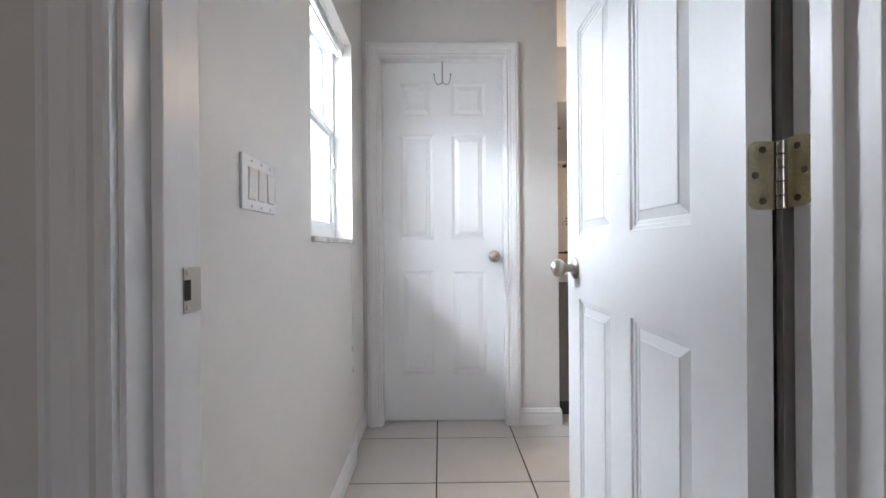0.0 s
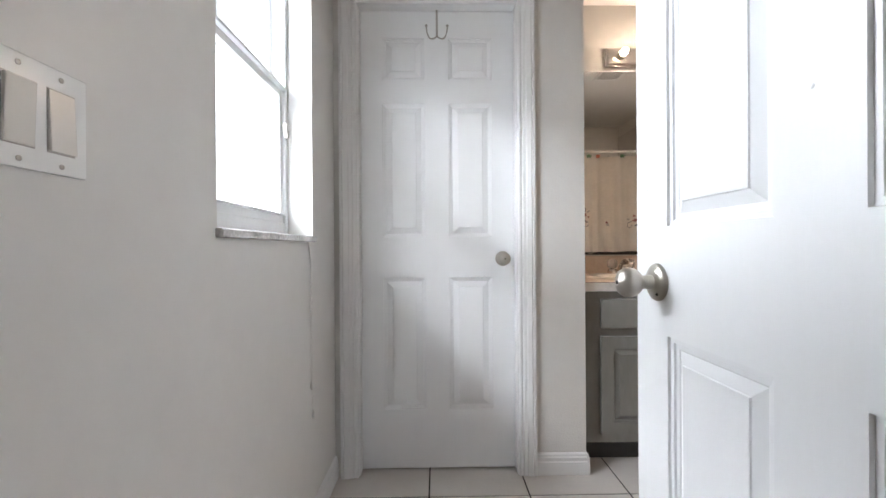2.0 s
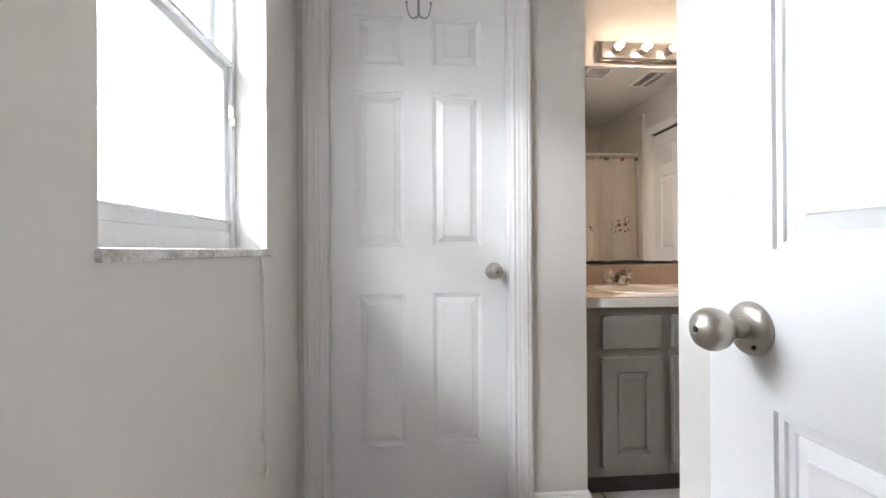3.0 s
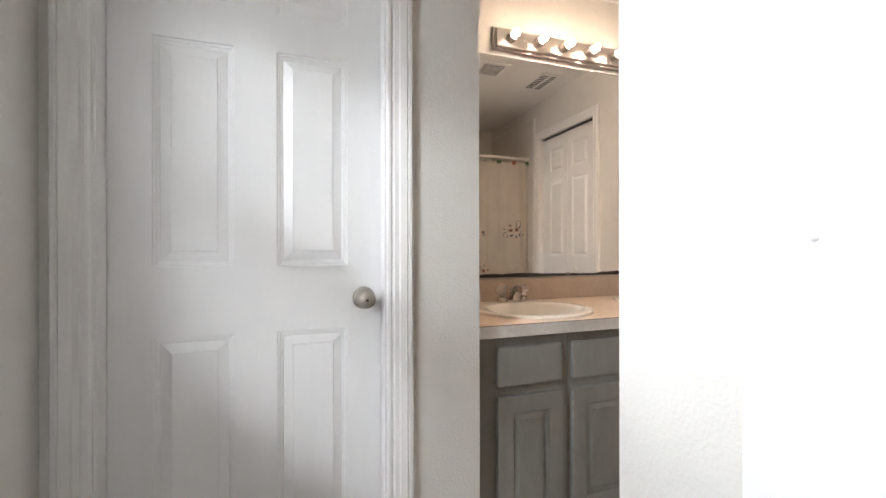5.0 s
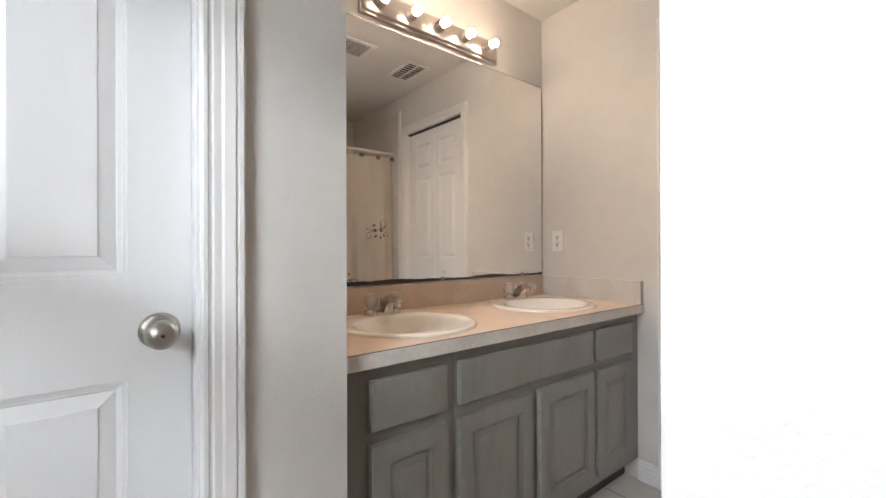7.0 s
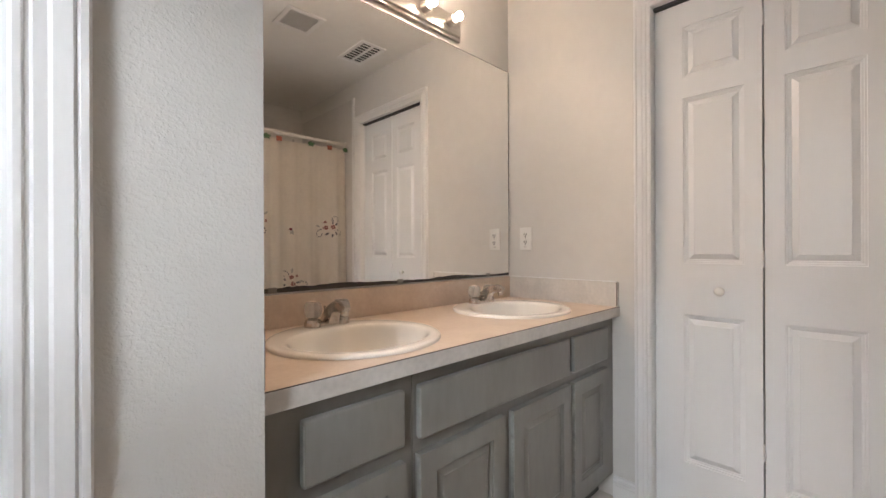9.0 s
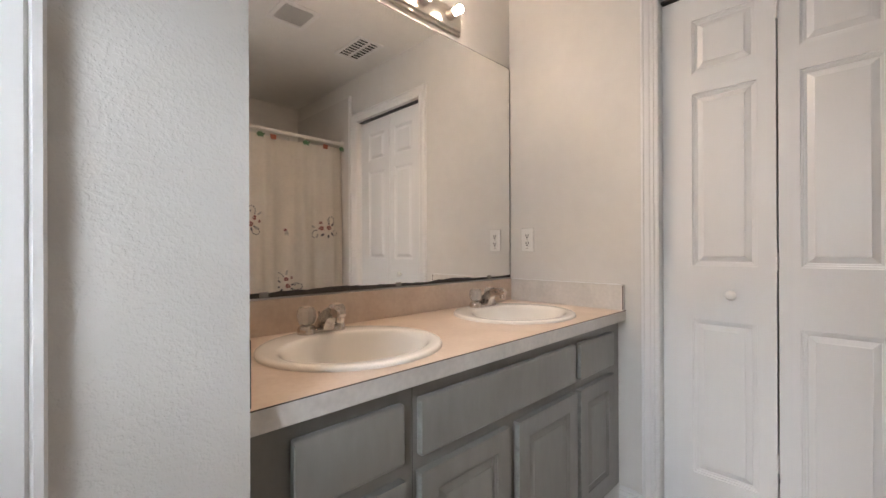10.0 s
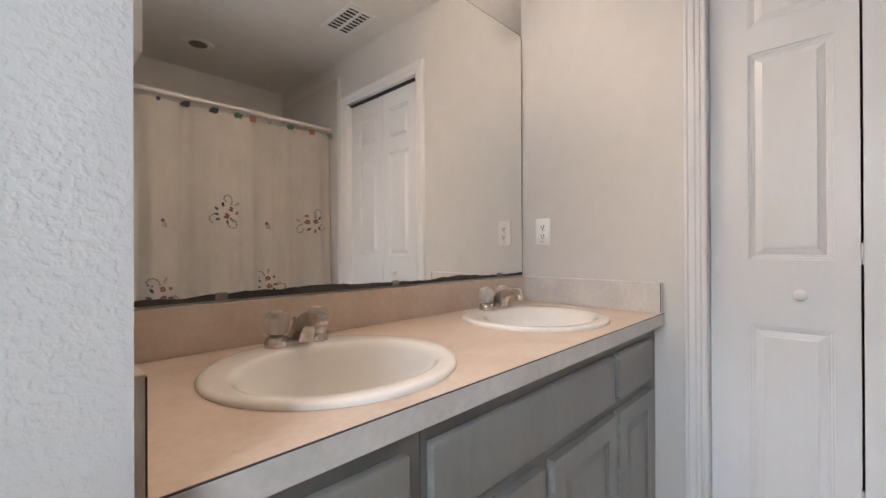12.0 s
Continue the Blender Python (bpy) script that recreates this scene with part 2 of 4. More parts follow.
FLOOR = -0.033
CASING = [(0, 0), (0, 0.009), (0.004, 0.012), (0.010, 0.012), (0.012, 0.009), (0.016, 0.009), (0.019, 0.013), (0.030, 0.013), (0.034, 0.016), (0.050, 0.018), (0.053, 0.014), (0.056, 0.018), (0.063, 0.018), (0.066, 0.015), (0.066, 0)]
BASE = [(0, 0), (0, 0.013), (0.055, 0.013), (0.060, 0.010), (0.064, 0.010), (0.068, 0.012), (0.076, 0.012), (0.080, 0.008), (0.088, 0.008), (0.093, 0.004), (0.095, 0)]


def casing_set(parent, m, w, h, k=1.0, z=FLOOR):
    """Door trim of width k times the plain one, in a local frame: the opening from x 0 to w and z 0 to h, the wall's face at y 0, proud towards -y."""
    n = (0, -1, 0)
    for p, q, a, b in (((0, 0, z), (0, 0, h), (-1, 0, 0), (-1, 0, 1)), ((0, 0, h), (w, 0, h), (-1, 0, 1), (1, 0, 1)), ((w, 0, h), (w, 0, z), (1, 0, 1), (1, 0, 0))):
        part("casing", moved(run_profile([(u * k, v * 1.15) for u, v in CASING], p, q, a, b, n), m), TRIM, parent)


def panel_door(parent, m, w, h, panels, thick, material, frame_name="door_leaf", depth=0.0105, rim=0.034, both=True, steep=0.016):
    """A moulded panel door in a local frame: x 0 to w, z 0 to h, its face at y 0 looking to -y. Panels: x0, x1, z0, z1."""
    xs = sorted({0, w, *(v for p in panels for v in p[:2])})
    zs = sorted({0, h, *(v for p in panels for v in p[2:])})

    def inside(cx, cz):
        return any(p[0] < cx < p[1] and p[2] < cz < p[3] for p in panels)

    bm = bmesh.new()
    for y in ((0, thick) if both else (0,)):
        for x0, x1 in zip(xs, xs[1:]):
            for z0, z1 in zip(zs, zs[1:]):
                if not inside((x0 + x1) / 2, (z0 + z1) / 2):
                    bm.faces.new([bm.verts.new(c) for c in ((x0, y, z0), (x1, y, z0), (x1, y, z1), (x0, y, z1))])
    for c in (((0, 0, 0), (0, thick, 0), (0, thick, h), (0, 0, h)), ((w, 0, 0), (w, thick, 0), (w, thick, h), (w, 0, h)), ((0, 0, h), (w, 0, h), (w, thick, h), (0, thick, h)), ((0, 0, 0), (w, 0, 0), (w, thick, 0), (0, thick, 0))):
        bm.faces.new([bm.verts.new(v) for v in c])
    if not both:
        bm.faces.new([bm.verts.new(v) for v in ((0, thick, 0), (w, thick, 0), (w, thick, h), (0, thick, h))])
    bmesh.ops.remove_doubles(bm, verts=bm.verts, dist=1e-5)
    leaf = part(frame_name, moved(bm, m), material, parent)
    for x0, x1, z0, z1 in panels:
        bm = bmesh.new()
        for y, s in (((0, 1), (thick, -1)) if both else ((0, 1),)):
            rings = []
            for inset, d in ((0, 0), (steep * 0.08, depth * 0.40), (steep * 0.44, depth * 0.45), (steep * 0.52, depth * 0.78), (steep * 0.88, depth * 0.84), (steep, depth), (rim, depth * 0.30), (rim + 0.0014, depth * 0.12), (rim + 0.004, depth * 0.10)):
                rings.append([bm.verts.new(v) for v in ((x0 + inset, y + s * d, z0 + inset), (x1 - inset, y + s * d, z0 + inset), (x1 - inset, y + s * d, z1 - inset), (x0 + inset, y + s * d, z1 - inset))])
            for p, q in zip(rings, rings[1:]):
                for i in range(4):
                    bm.faces.new((p[i], p[(i + 1) % 4], q[(i + 1) % 4], q[i]))
            bm.faces.new(rings[-1])
        part("panel", moved(bm, m), material, leaf)
    return leaf


def door_knob(parent, m):
    """A tulip knob in a local frame: the door's face at z 0, the knob towards +z."""
    knob = part("knob", lathe([(0.0125, 0.006), (0.0125, 0.020), (0.0115, 0.026), (0.013, 0.030), (0.019, 0.035), (0.0245, 0.042), (0.0268, 0.050), (0.0262, 0.058), (0.022, 0.066), (0.014, 0.071), (0.005, 0.0735), (0.0035, 0.0715)], m, 32), NICKEL, parent, "satin nickel tulip door knob", 40)
    part("rosette", lathe([(0.0335, 0.0), (0.0335, 0.002), (0.032, 0.005), (0.026, 0.009), (0.016, 0.0115), (0.012, 0.0115)], m, 36), NICKEL, knob, "", 40)
    part("keyhole", lathe([(0.0034, 0.0716), (0.0034, 0.0738), (0.0005, 0.0738)], m, 10), DARK, knob)
    part("pin_hole", moved(lathe([(0.0035, 0.0068), (0.0035, 0.0092), (0.0005, 0.0092)], Matrix(), 10), m @ Matrix.Translation((0.0, -0.024, 0.0006))), DARK, knob)
    return knob


def facing(at, normal, spin=0):
    """A pose whose local z points along normal."""
    return Matrix.Translation(at) @ Vector(normal).to_track_quat("Z", "Y").to_matrix().to_4x4() @ pose(0, 0, 0, 0, 0, spin)


def lw(y):
    """The face of the hall's window wall."""
    return -0.407


def skew(bm):
    for v in bm.verts:
        v.co.x += lw(v.co.y)
    return bm

# ---- structure ----
H = 2.406
FL = -0.033   # floor level
WB = 2.300     # face of the closet wall at the end of the hall
SX = 0.668     # end of that wall
BX = 2.20      # far bathroom wall
MY = 2.932     # vanity wall
RX = 0.521     # hall's face of the tub wall
RY = 1.535     # its end
EY = 0.545     # hall's face of the entry wall
NY = 0.418     # its other face
TB = 0.46      # back of the tub recess


def structure(name, bm, material, label, category, smooth=None):
    return alone(name, bm, material, label, category, kind="structure", smooth=smooth)


slab = structure("floor", block((-0.75, -2.6, FL - 0.12), (3.3, 3.2, FL - 0.0025)), GROUT, "dark grout bed under the beige floor tiles", "floor")
structure("ceiling", block((-0.75, -2.6, H), (3.3, 3.2, H + 0.1)), CEIL, "off-white textured plaster ceiling", "ceiling")

WY0, WY1, WZ0, WZ1 = 1.300, 1.905, 0.993, 1.912
structure("wall_west", skew(blocks(((-0.22, EY, FL), (0, WY0, H)), ((-0.22, WY1, FL), (0, WY1 + 0.012, H)), ((-0.22, WY1 + 0.012, FL), (-0.026, 3.05, H)), ((-0.22, WY0, FL), (0, WY1, WZ0)), ((-0.22, WY0, WZ1), (0, WY1, H)))), SMOOTH, "greige painted wall with a window and switches", "wall")
DX0, DX1, DH = -0.325, 0.366, 2.035
structure("wall_closet", blocks(((-0.60, WB, FL), (DX0 - 0.02, WB + 0.115, H)), ((DX1 + 0.02, WB, FL), (SX, WB + 0.115, H)), ((DX0 - 0.02, WB, DH + 0.02), (DX1 + 0.02, WB + 0.115, H))), PEEL, "greige wall with sprayed texture round the closet door", "wall")
structure("wall_vanity_side", block((SX - 0.115, WB + 0.115, FL), (SX, MY, H)), WALL, "greige side wall beside the vanity", "wall")
structure("wall_north", block((-0.60, MY, FL), (BX + 0.12, MY + 0.12, H)), WALL, "greige wall behind the vanity mirror", "wall")
BY0, BY1, BH = 1.480, 2.204, 2.056
structure("wall_east", blocks(((BX, TB, FL), (BX + 0.11, BY0 - 0.015, H)), ((BX, BY1 + 0.015, FL), (BX + 0.11, MY, H)), ((BX, BY0 - 0.015, BH + 0.015), (BX + 0.11, BY1 + 0.015, H))), WALL, "greige bathroom wall with the bifold closet", "wall")
structure("wall_tub", blocks(((RX, EY, FL), (RX + 0.13, RY, H)), bevel=0.004), WALL, "greige wall with sprayed texture beside the open door", "wall")
structure("wall_tub_back", block((RX, TB - 0.1, FL), (BX + 0.11, TB, H)), WALL, "greige wall behind the bath recess", "wall")
EX0, EX1, EH = -0.320, 0.456, 2.045
structure("wall_entry", blocks(((-0.75, NY, FL), (EX0 - 0.02, EY, H)), ((EX1 + 0.02, NY, FL), (RX + 0.13, EY, H)), ((EX0 - 0.02, NY, EH + 0.02), (EX1 + 0.02, EY, H))), WALL, "greige wall with the entry doorway", "wall")
# the gap in the far wall is added to hold the fill lamp
structure("wall_back_room", blocks(((-0.75, -2.6, FL), (-0.63, NY, H)), ((3.18, -2.6, FL), (3.3, NY, H)), ((-0.63, -2.6, FL), (-0.52, -2.48, H)), ((0.72, -2.6, FL), (3.18, -2.48, H)), ((-0.52, -2.6, FL), (0.72, -2.48, 0.83)), ((-0.52, -2.6, 2.07), (0.72, -2.48, H)), ((RX + 0.13, NY - 0.12, FL), (3.18, TB - 0.101, H))), HIDDENGREY, "plain walls of the dim room behind", "wall")
structure("wall_bifold_closet", blocks(((BX + 0.75, 1.2, FL), (BX + 0.85, 2.5, H)), ((BX + 0.11, 1.2, FL), (BX + 0.75, 1.25, H)), ((BX + 0.11, 2.45, FL), (BX + 0.75, 2.5, H))), HIDDENGREY, "plain inner walls of the linen closet", "wall")

# glossy bath surround on the walls of the recess, with its edge strip
structure("bath_surround", blocks(((BX - 0.012, TB + 0.012, FL), (BX, 1.392, 2.275)), ((RX + 0.13, TB, FL), (BX, TB + 0.012, 2.28)), bevel=0.002), TUBTILE, "pale glossy surround panels in the bath recess", "wall panel")
structure("surround_edge_trim", block((BX - 0.018, 1.370, FL), (BX - 0.0005, 1.397, 2.28), 0.004), TRIM, "white vertical trim strip at the surround edge", "trim")

# baseboards
for p, q, n in (
    ((lw(EY), EY + 0.02, FL), (lw(WB), WY1 + 0.012, FL), (1, 0, 0)),
    ((lw(EY) - 0.026, WY1 + 0.012, FL), (lw(WB) - 0.026, WB, FL), (1, 0, 0)),
    ((DX1 + 0.082, WB, FL), (SX, WB, FL), (0, -1, 0)),
    ((SX, WB - 0.013, FL), (SX, 2.366, FL), (1, 0, 0)),
    ((RX, RY, FL), (RX, EY + 0.02, FL), (-1, 0, 0)),
    ((BX, 2.366, FL), (BX, BY1 + 0.068, FL), (-1, 0, 0)),
):
    structure("baseboard", run_profile(BASE, p, q, (0, 0, 1), (0, 0, 1), n), TRIM, "white moulded wooden baseboard at the wall foot", "baseboard", 30)

# window
win = thing("window_1", (lw(1.55) - 0.1, 1.55, WZ0), "white single-hung window with glaring daylight behind", "window", kind="structure")
sill = part("window_sill", skew(block((-0.14, WY0 - 0.006, WZ0 - 0.006), (0.014, WY1 + 0.008, WZ0 + 0.013), 0.004)), MARBLE, win, "grey-veined white marble sill")
fx = -0.082
part("window_frame", skew(blocks(((fx - 0.09, WY0, WZ0 + 0.013), (fx, WY0 + 0.022, WZ1)), ((fx - 0.09, WY1 - 0.022, WZ0 + 0.013), (fx, WY1, WZ1)), ((fx - 0.09, WY0 + 0.022, WZ0 + 0.013), (fx - 0.004, WY1 - 0.022, WZ0 + 0.058)), ((fx - 0.09, WY0 + 0.022, WZ1 - 0.03), (fx, WY1 - 0.022, WZ1)), bevel=0.002)), VINYL, win)


def sash(x, y0, y1, z0, z1, rail):
    s = part("sash", skew(blocks(((x - 0.025, y0, z0), (x, y0 + 0.024, z1)), ((x - 0.025, y1 - 0.024, z0), (x, y1, z1)), ((x - 0.025, y0 + 0.024, z0), (x, y1 - 0.024, z0 + rail)), ((x - 0.025, y0 + 0.024, z1 - rail), (x, y1 - 0.024, z1)), bevel=0.002)), VINYL, win)
    g = part("pane", skew(block((x - 0.014, y0 + 0.022, z0 + rail - 0.002), (x - 0.010, y1 - 0.022, z1 - rail + 0.002))), PANE, s)
    g.visible_shadow = False
    return s


low = sash(fx - 0.010, WY0 + 0.022, WY1 - 0.022, WZ0 + 0.058, 1.500, 0.030)
part("meeting_lip", skew(block((fx - 0.012, WY0 + 0.022, 1.492), (fx + 0.004, WY1 - 0.022, 1.502), 0.002)), VINYL, low)
part("lift_lip", skew(block((fx - 0.012, WY0 + 0.022, WZ0 + 0.082), (fx + 0.002, WY1 - 0.022, WZ0 + 0.088), 0.002)), VINYL, low)
high = sash(fx - 0.045, WY0 + 0.022, WY1 - 0.022, 1.475, WZ1 - 0.03, 0.028)
part("muntin", skew(block((fx - 0.062, 1.545, 1.50), (fx - 0.052, 1.560, WZ1 - 0.05), 0.002)), VINYL, high)
latch = part("sash_latch", skew(blocks(((fx - 0.006, WY1 - 0.032, 1.352), (fx + 0.008, WY1 - 0.020, 1.385)), ((fx - 0.002, WY1 - 0.026, 1.335), (fx + 0.010, WY1 - 0.012, 1.362)), bevel=0.003)), IVORY, win, "small ivory sash latch")
structure("backdrop", block((-3.6, -12.0, -2.0), (-3.5, 26.0, 6.0)), OUTSIDE, "white overcast glare outside the window", "backdrop")

# blind headrail left at the top of the window
bl = thing("window_blind", (lw(1.55) - 0.045, 1.55, WZ1), "white blind headrail with its slats drawn up", "window blind")
part("headrail", skew(block((-0.070, WY0 + 0.012, WZ1 - 0.032), (-0.032, WY1 - 0.012, WZ1 - 0.001), 0.002)), PLASTIC, bl)
for i in range(7):
    part("slat", skew(block((-0.064, WY0 + 0.016, WZ1 - 0.038 - 0.0042 * i), (-0.038 + 0.002 * (i % 2), WY1 - 0.016, WZ1 - 0.0362 - 0.0042 * i))), PLASTIC, bl)
part("bottom_rail", moved(block((-0.012, -0.27, -0.006), (0.012, 0.27, 0.006), 0.003), Matrix.Translation((lw(1.55) - 0.051, 1.55, WZ1 - 0.085)) @ pose(0, 0, 0, 2.5)), PLASTIC, bl)
for y in (WY0 + 0.018, WY1 - 0.018):
    part("bracket", skew(block((-0.074, y - 0.005, WZ1 - 0.045), (-0.028, y + 0.005, WZ1 - 0.0005), 0.001)), VINYL, bl)
cx = lw(1.866)
cords = thing("blind_cord", (cx + 0.006, 1.866, 0.4), "thin white blind cords with two small tassels", "cord")
for dy, z in ((0.0, 0.52), (0.014, 0.42)):
    c = part("cord", tube([(cx + 0.003, 1.842 + 0.3 * dy, 1.0), (cx + 0.004, 1.862 + dy * 0.5, 0.93), (cx + 0.004, 1.866 + dy, z)], 0.0009, 6), CORD, cords)
    part("tassel", lathe([(0.002, 0.024), (0.005, 0.014), (0.006, 0.0), (0.004, -0.004)], Matrix.Translation((cx + 0.0065, 1.866 + dy, z - 0.018)), 10), CORD, c)

# closet door at the end of the hall
d1 = thing("door_1", (0.0, WB + 0.1, 0), "closed white six-panel closet door in moulded casing", "door", kind="structure")
casing_set(d1, Matrix.Translation((DX0 - 0.006, WB, 0)), DX1 - DX0 + 0.012, DH + 0.006, 1.15)
part("jamb", blocks(((DX0 - 0.02, WB + 0.001, FL), (DX0, WB + 0.16, DH)), ((DX1, WB + 0.001, FL), (DX1 + 0.02, WB + 0.16, DH)), ((DX0 - 0.02, WB + 0.001, DH), (DX1 + 0.02, WB + 0.16, DH + 0.02)), bevel=0.001), TRIM, d1)
P6 = []
for x0, x1 in ((0.097, 0.288), (0.396, 0.589)):
    P6 += [(x0, x1, 0.240, 0.831), (x0, x1, 1.015, 1.616), (x0, x1, 1.721, 1.912)]
leaf = panel_door(d1, Matrix.Translation((DX0 + 0.001, 2.352, -0.026)), DX1 - DX0 - 0.002, DH + 0.023, [(a, b, c + 0.026, d + 0.026) for a, b, c, d in P6], 0.035, DOOR, rim=0.040)
door_knob(leaf, facing((0.313, 2.352, 0.916), (0, -1, 0)))
structure("wall_closet_inner", blocks(((-0.42, 2.75, FL), (0.52, 2.80, H))), HIDDENGREY, "plain inner wall of the closet", "wall")
hook = thing("over_door_hook", (0.021, 2.345, 2.03), "thin silver double hook hung over the closet door", "hook")
part("strap", blocks(((0.0165, 2.345, 1.915), (0.0255, 2.3475, 2.034)), ((0.0165, 2.345, 2.0335), (0.0255, 2.382, 2.0355)), bevel=0.0008), SCREW, hook)
for s in (-1, 1):
    arm = [(0.021 + s * 0.047 * math.sin(a), 2.343 - 0.020 * math.sin(a), 1.915 - 0.026 * math.sin(2 * a) * 0.9 + 0.040 * (a / 1.5) ** 2.2) for a in [0.15 * i for i in range(11)]]
    part("prong", tube([(0.021, 2.344, 1.93)] + arm, 0.0028, 8), SCREW, hook, "", 40)
    part("prong_tip", lathe([(0.001, -0.006), (0.005, -0.003), (0.006, 0), (0.005, 0.003), (0.001, 0.006)], Matrix.Translation(arm[-1]), 12), SCREW, hook, "", 40)

# entry door, standing open along the tub wall
d2 = thing("door_2", (EX1, EY, 0), "white six-panel door standing open against the wall", "door", kind="structure")
LX, L0, LW = 0.408, 0.541, 0.759
em = Matrix.Translation((LX, L0 + LW, 0.012)) @ pose(0, 0, 0, 0, 0, -90)
E6 = []
for x0, x1 in ((0.102, 0.321), (0.426, 0.640)):
    E6 += [(x0, x1, 0.225, 0.811), (x0, x1, 0.998, 1.600), (x0, x1, 1.705, 1.900)]
E6 = [(a, b, c - 0.012, d - 0.012) for a, b, c, d in E6]
eleaf = panel_door(d2, em, LW, 2.025, E6, 0.035, DOOR, depth=0.011, rim=0.038, steep=0.020)
door_knob(eleaf, facing((LX, 1.229, 0.901), (-1, 0, 0), 35))
door_knob(eleaf, facing((LX + 0.035, 1.229, 0.901), (1, 0, 0)))
for y, z in ((0.9285, 1.130), (1.261, 1.069)):
    part("paint_blob", lathe([(0.0032, 0), (0.0026, 0.0008), (0.0008, 0.0013)], facing((LX, y, z), (-1, 0, 0)), 8), DOOR, eleaf, "", 60)
part("latch_plate", block((LX + 0.006, L0 + LW - 0.0005, 0.872), (LX + 0.029, L0 + LW + 0.0015, 0.929), 0.0005), NICKEL, eleaf)
part("jamb", blocks(((EX0 - 0.02, NY - 0.001, FL), (EX0, EY + 0.002, EH)), ((EX1, NY - 0.001, FL), (EX1 + 0.0195, 0.523, EH)), ((EX0 - 0.02, NY - 0.001, EH), (EX1 + 0.02, EY + 0.002, EH + 0.02)), bevel=0.001), TRIM, d2)
part("door_stop", blocks(((EX0, 0.455, FL), (EX0 + 0.014, 0.484, EH)), ((EX1 - 0.014, 0.455, FL), (EX1, 0.484, EH)), ((EX0 + 0.014, 0.455, EH - 0.014), (EX1 - 0.014, 0.484, EH)), bevel=0.0015), TRIM, d2)
casing_set(d2, Matrix.Translation((EX0 - 0.006, NY - 0.001, 0)), EX1 - EX0 + 0.012, EH + 0.006)
casing_set(d2, Matrix.Translation((EX1 + 0.006, EY + 0.002, 0)) @ pose(0, 0, 0, 0, 0, 180), EX1 - EX0 + 0.012, EH + 0.006)
strike = part("strike_plate", block((EX0 - 0.0005, 0.510, 0.883), (EX0 + 0.0018, EY + 0.001, 0.941), 0.0008), SCREW, d2, "dull nickel strike plate")
part("latch_hole", block((EX0 + 0.0012, 0.5105, 0.899), (EX0 + 0.0024, 0.523, 0.925)), DARK, strike)
for z in (0.890, 0.934):
    part("screw", lathe([(0.0035, 0), (0.0035, 0.0012), (0.0015, 0.0016)], facing((EX0 + 0.0015, 0.5165, z), (1, 0, 0)), 10), SCREW, strike)


def rounded_plate(w, h, r, t):
    """A plate in the local xy plane from x 0 to w, its two corners at x 0 rounded."""
    pts = [(w, -h / 2), (w, h / 2)] + [(r - r * math.sin(a), h / 2 - r + r * math.cos(a)) for a in [0.3927 * i for i in range(5)]] + [(r - r * math.cos(a), -h / 2 + r - r * math.sin(a)) for a in [0.3927 * i for i in range(5)]]
    bm = bmesh.new()
    f = bm.faces.new([bm.verts.new((x, y, 0)) for x, y in pts])
    r_ = bmesh.ops.extrude_face_region(bm, geom=[f])
    bmesh.ops.translate(bm, verts=[q for q in r_["geom"] if isinstance(q, bmesh.types.BMVert)], vec=(0, 0, t))
    return bm


def hinge(zc):
    h = part("hinge", moved(rounded_plate(0.034, 0.091, 0.011, 0.0020), Matrix.Translation((LX + 0.003, L0 + 0.0003, zc)) @ pose(0, 0, 0, 90)), BRASSY, d2, "worn brassy butt hinge with rounded leaves")
    part("jamb_leaf", moved(rounded_plate(0.038, 0.091, 0.014, 0.0020), Matrix.Translation((EX1 + 0.0003, 0.495, zc + 0.002)) @ pose(0, 0, 0, 90, 0, 90) @ Matrix.Scale(-1, 4, (0, 0, 1))), BRASSY, h)
    for k in range(5):
        z = zc - 0.0455 + 0.0182 * k
        part("knuckle", lathe([(0.0050, 0.0003), (0.0060, 0.0012), (0.0060, 0.0170), (0.0050, 0.0179)], Matrix.Translation((0.4510, L0 - 0.0065, z)), 16), CHROME, h, "", 40)
    for x, dz in ((LX + 0.021, 0.034), (LX + 0.011, 0.0), (LX + 0.021, -0.034)):
        part("screw", lathe([(0.0046, 0), (0.0046, 0.0009), (0.0018, 0.0003)], facing((x, L0 - 0.0017, zc + dz), (0, -1, 0)), 12), DARKSCREW, h)
    for y, dz in ((0.515, 0.034), (0.505, 0.002), (0.515, -0.032)):
        part("screw", lathe([(0.0046, 0), (0.0046, 0.0009), (0.0018, 0.0003)], facing((EX1 - 0.0015, y, zc + dz), (-1, 0, 0)), 12), DARKSCREW, h)


for z in (0.26, 1.056, 1.80):
    hinge(z)

# bifold closet
d3 = thing("door_3", (BX + 0.03, 1.82, 0), "closed white bifold closet doors with raised panels", "door", kind="structure")
bm_ = Matrix.Translation((BX, BY1, 0)) @ pose(0, 0, 0, 0, 0, -90)
casing_set(d3, bm_, BY1 - BY0, BH)
part("jamb", blocks(((BX + 0.001, BY1, FL), (BX + 0.11, BY1 + 0.015, BH)), ((BX + 0.001, BY0 - 0.015, FL), (BX + 0.11, BY0, BH)), ((BX + 0.001, BY0 - 0.015, BH), (BX + 0.11, BY1 + 0.015, BH + 0.015)), bevel=0.001), TRIM, d3)
BW = (BY1 - BY0 - 0.012) / 2
BP = [(0.104, 0.303, 0.223, 0.810), (0.104, 0.303, 1.015, 1.672), (0.104, 0.303, 1.752, 1.955)]
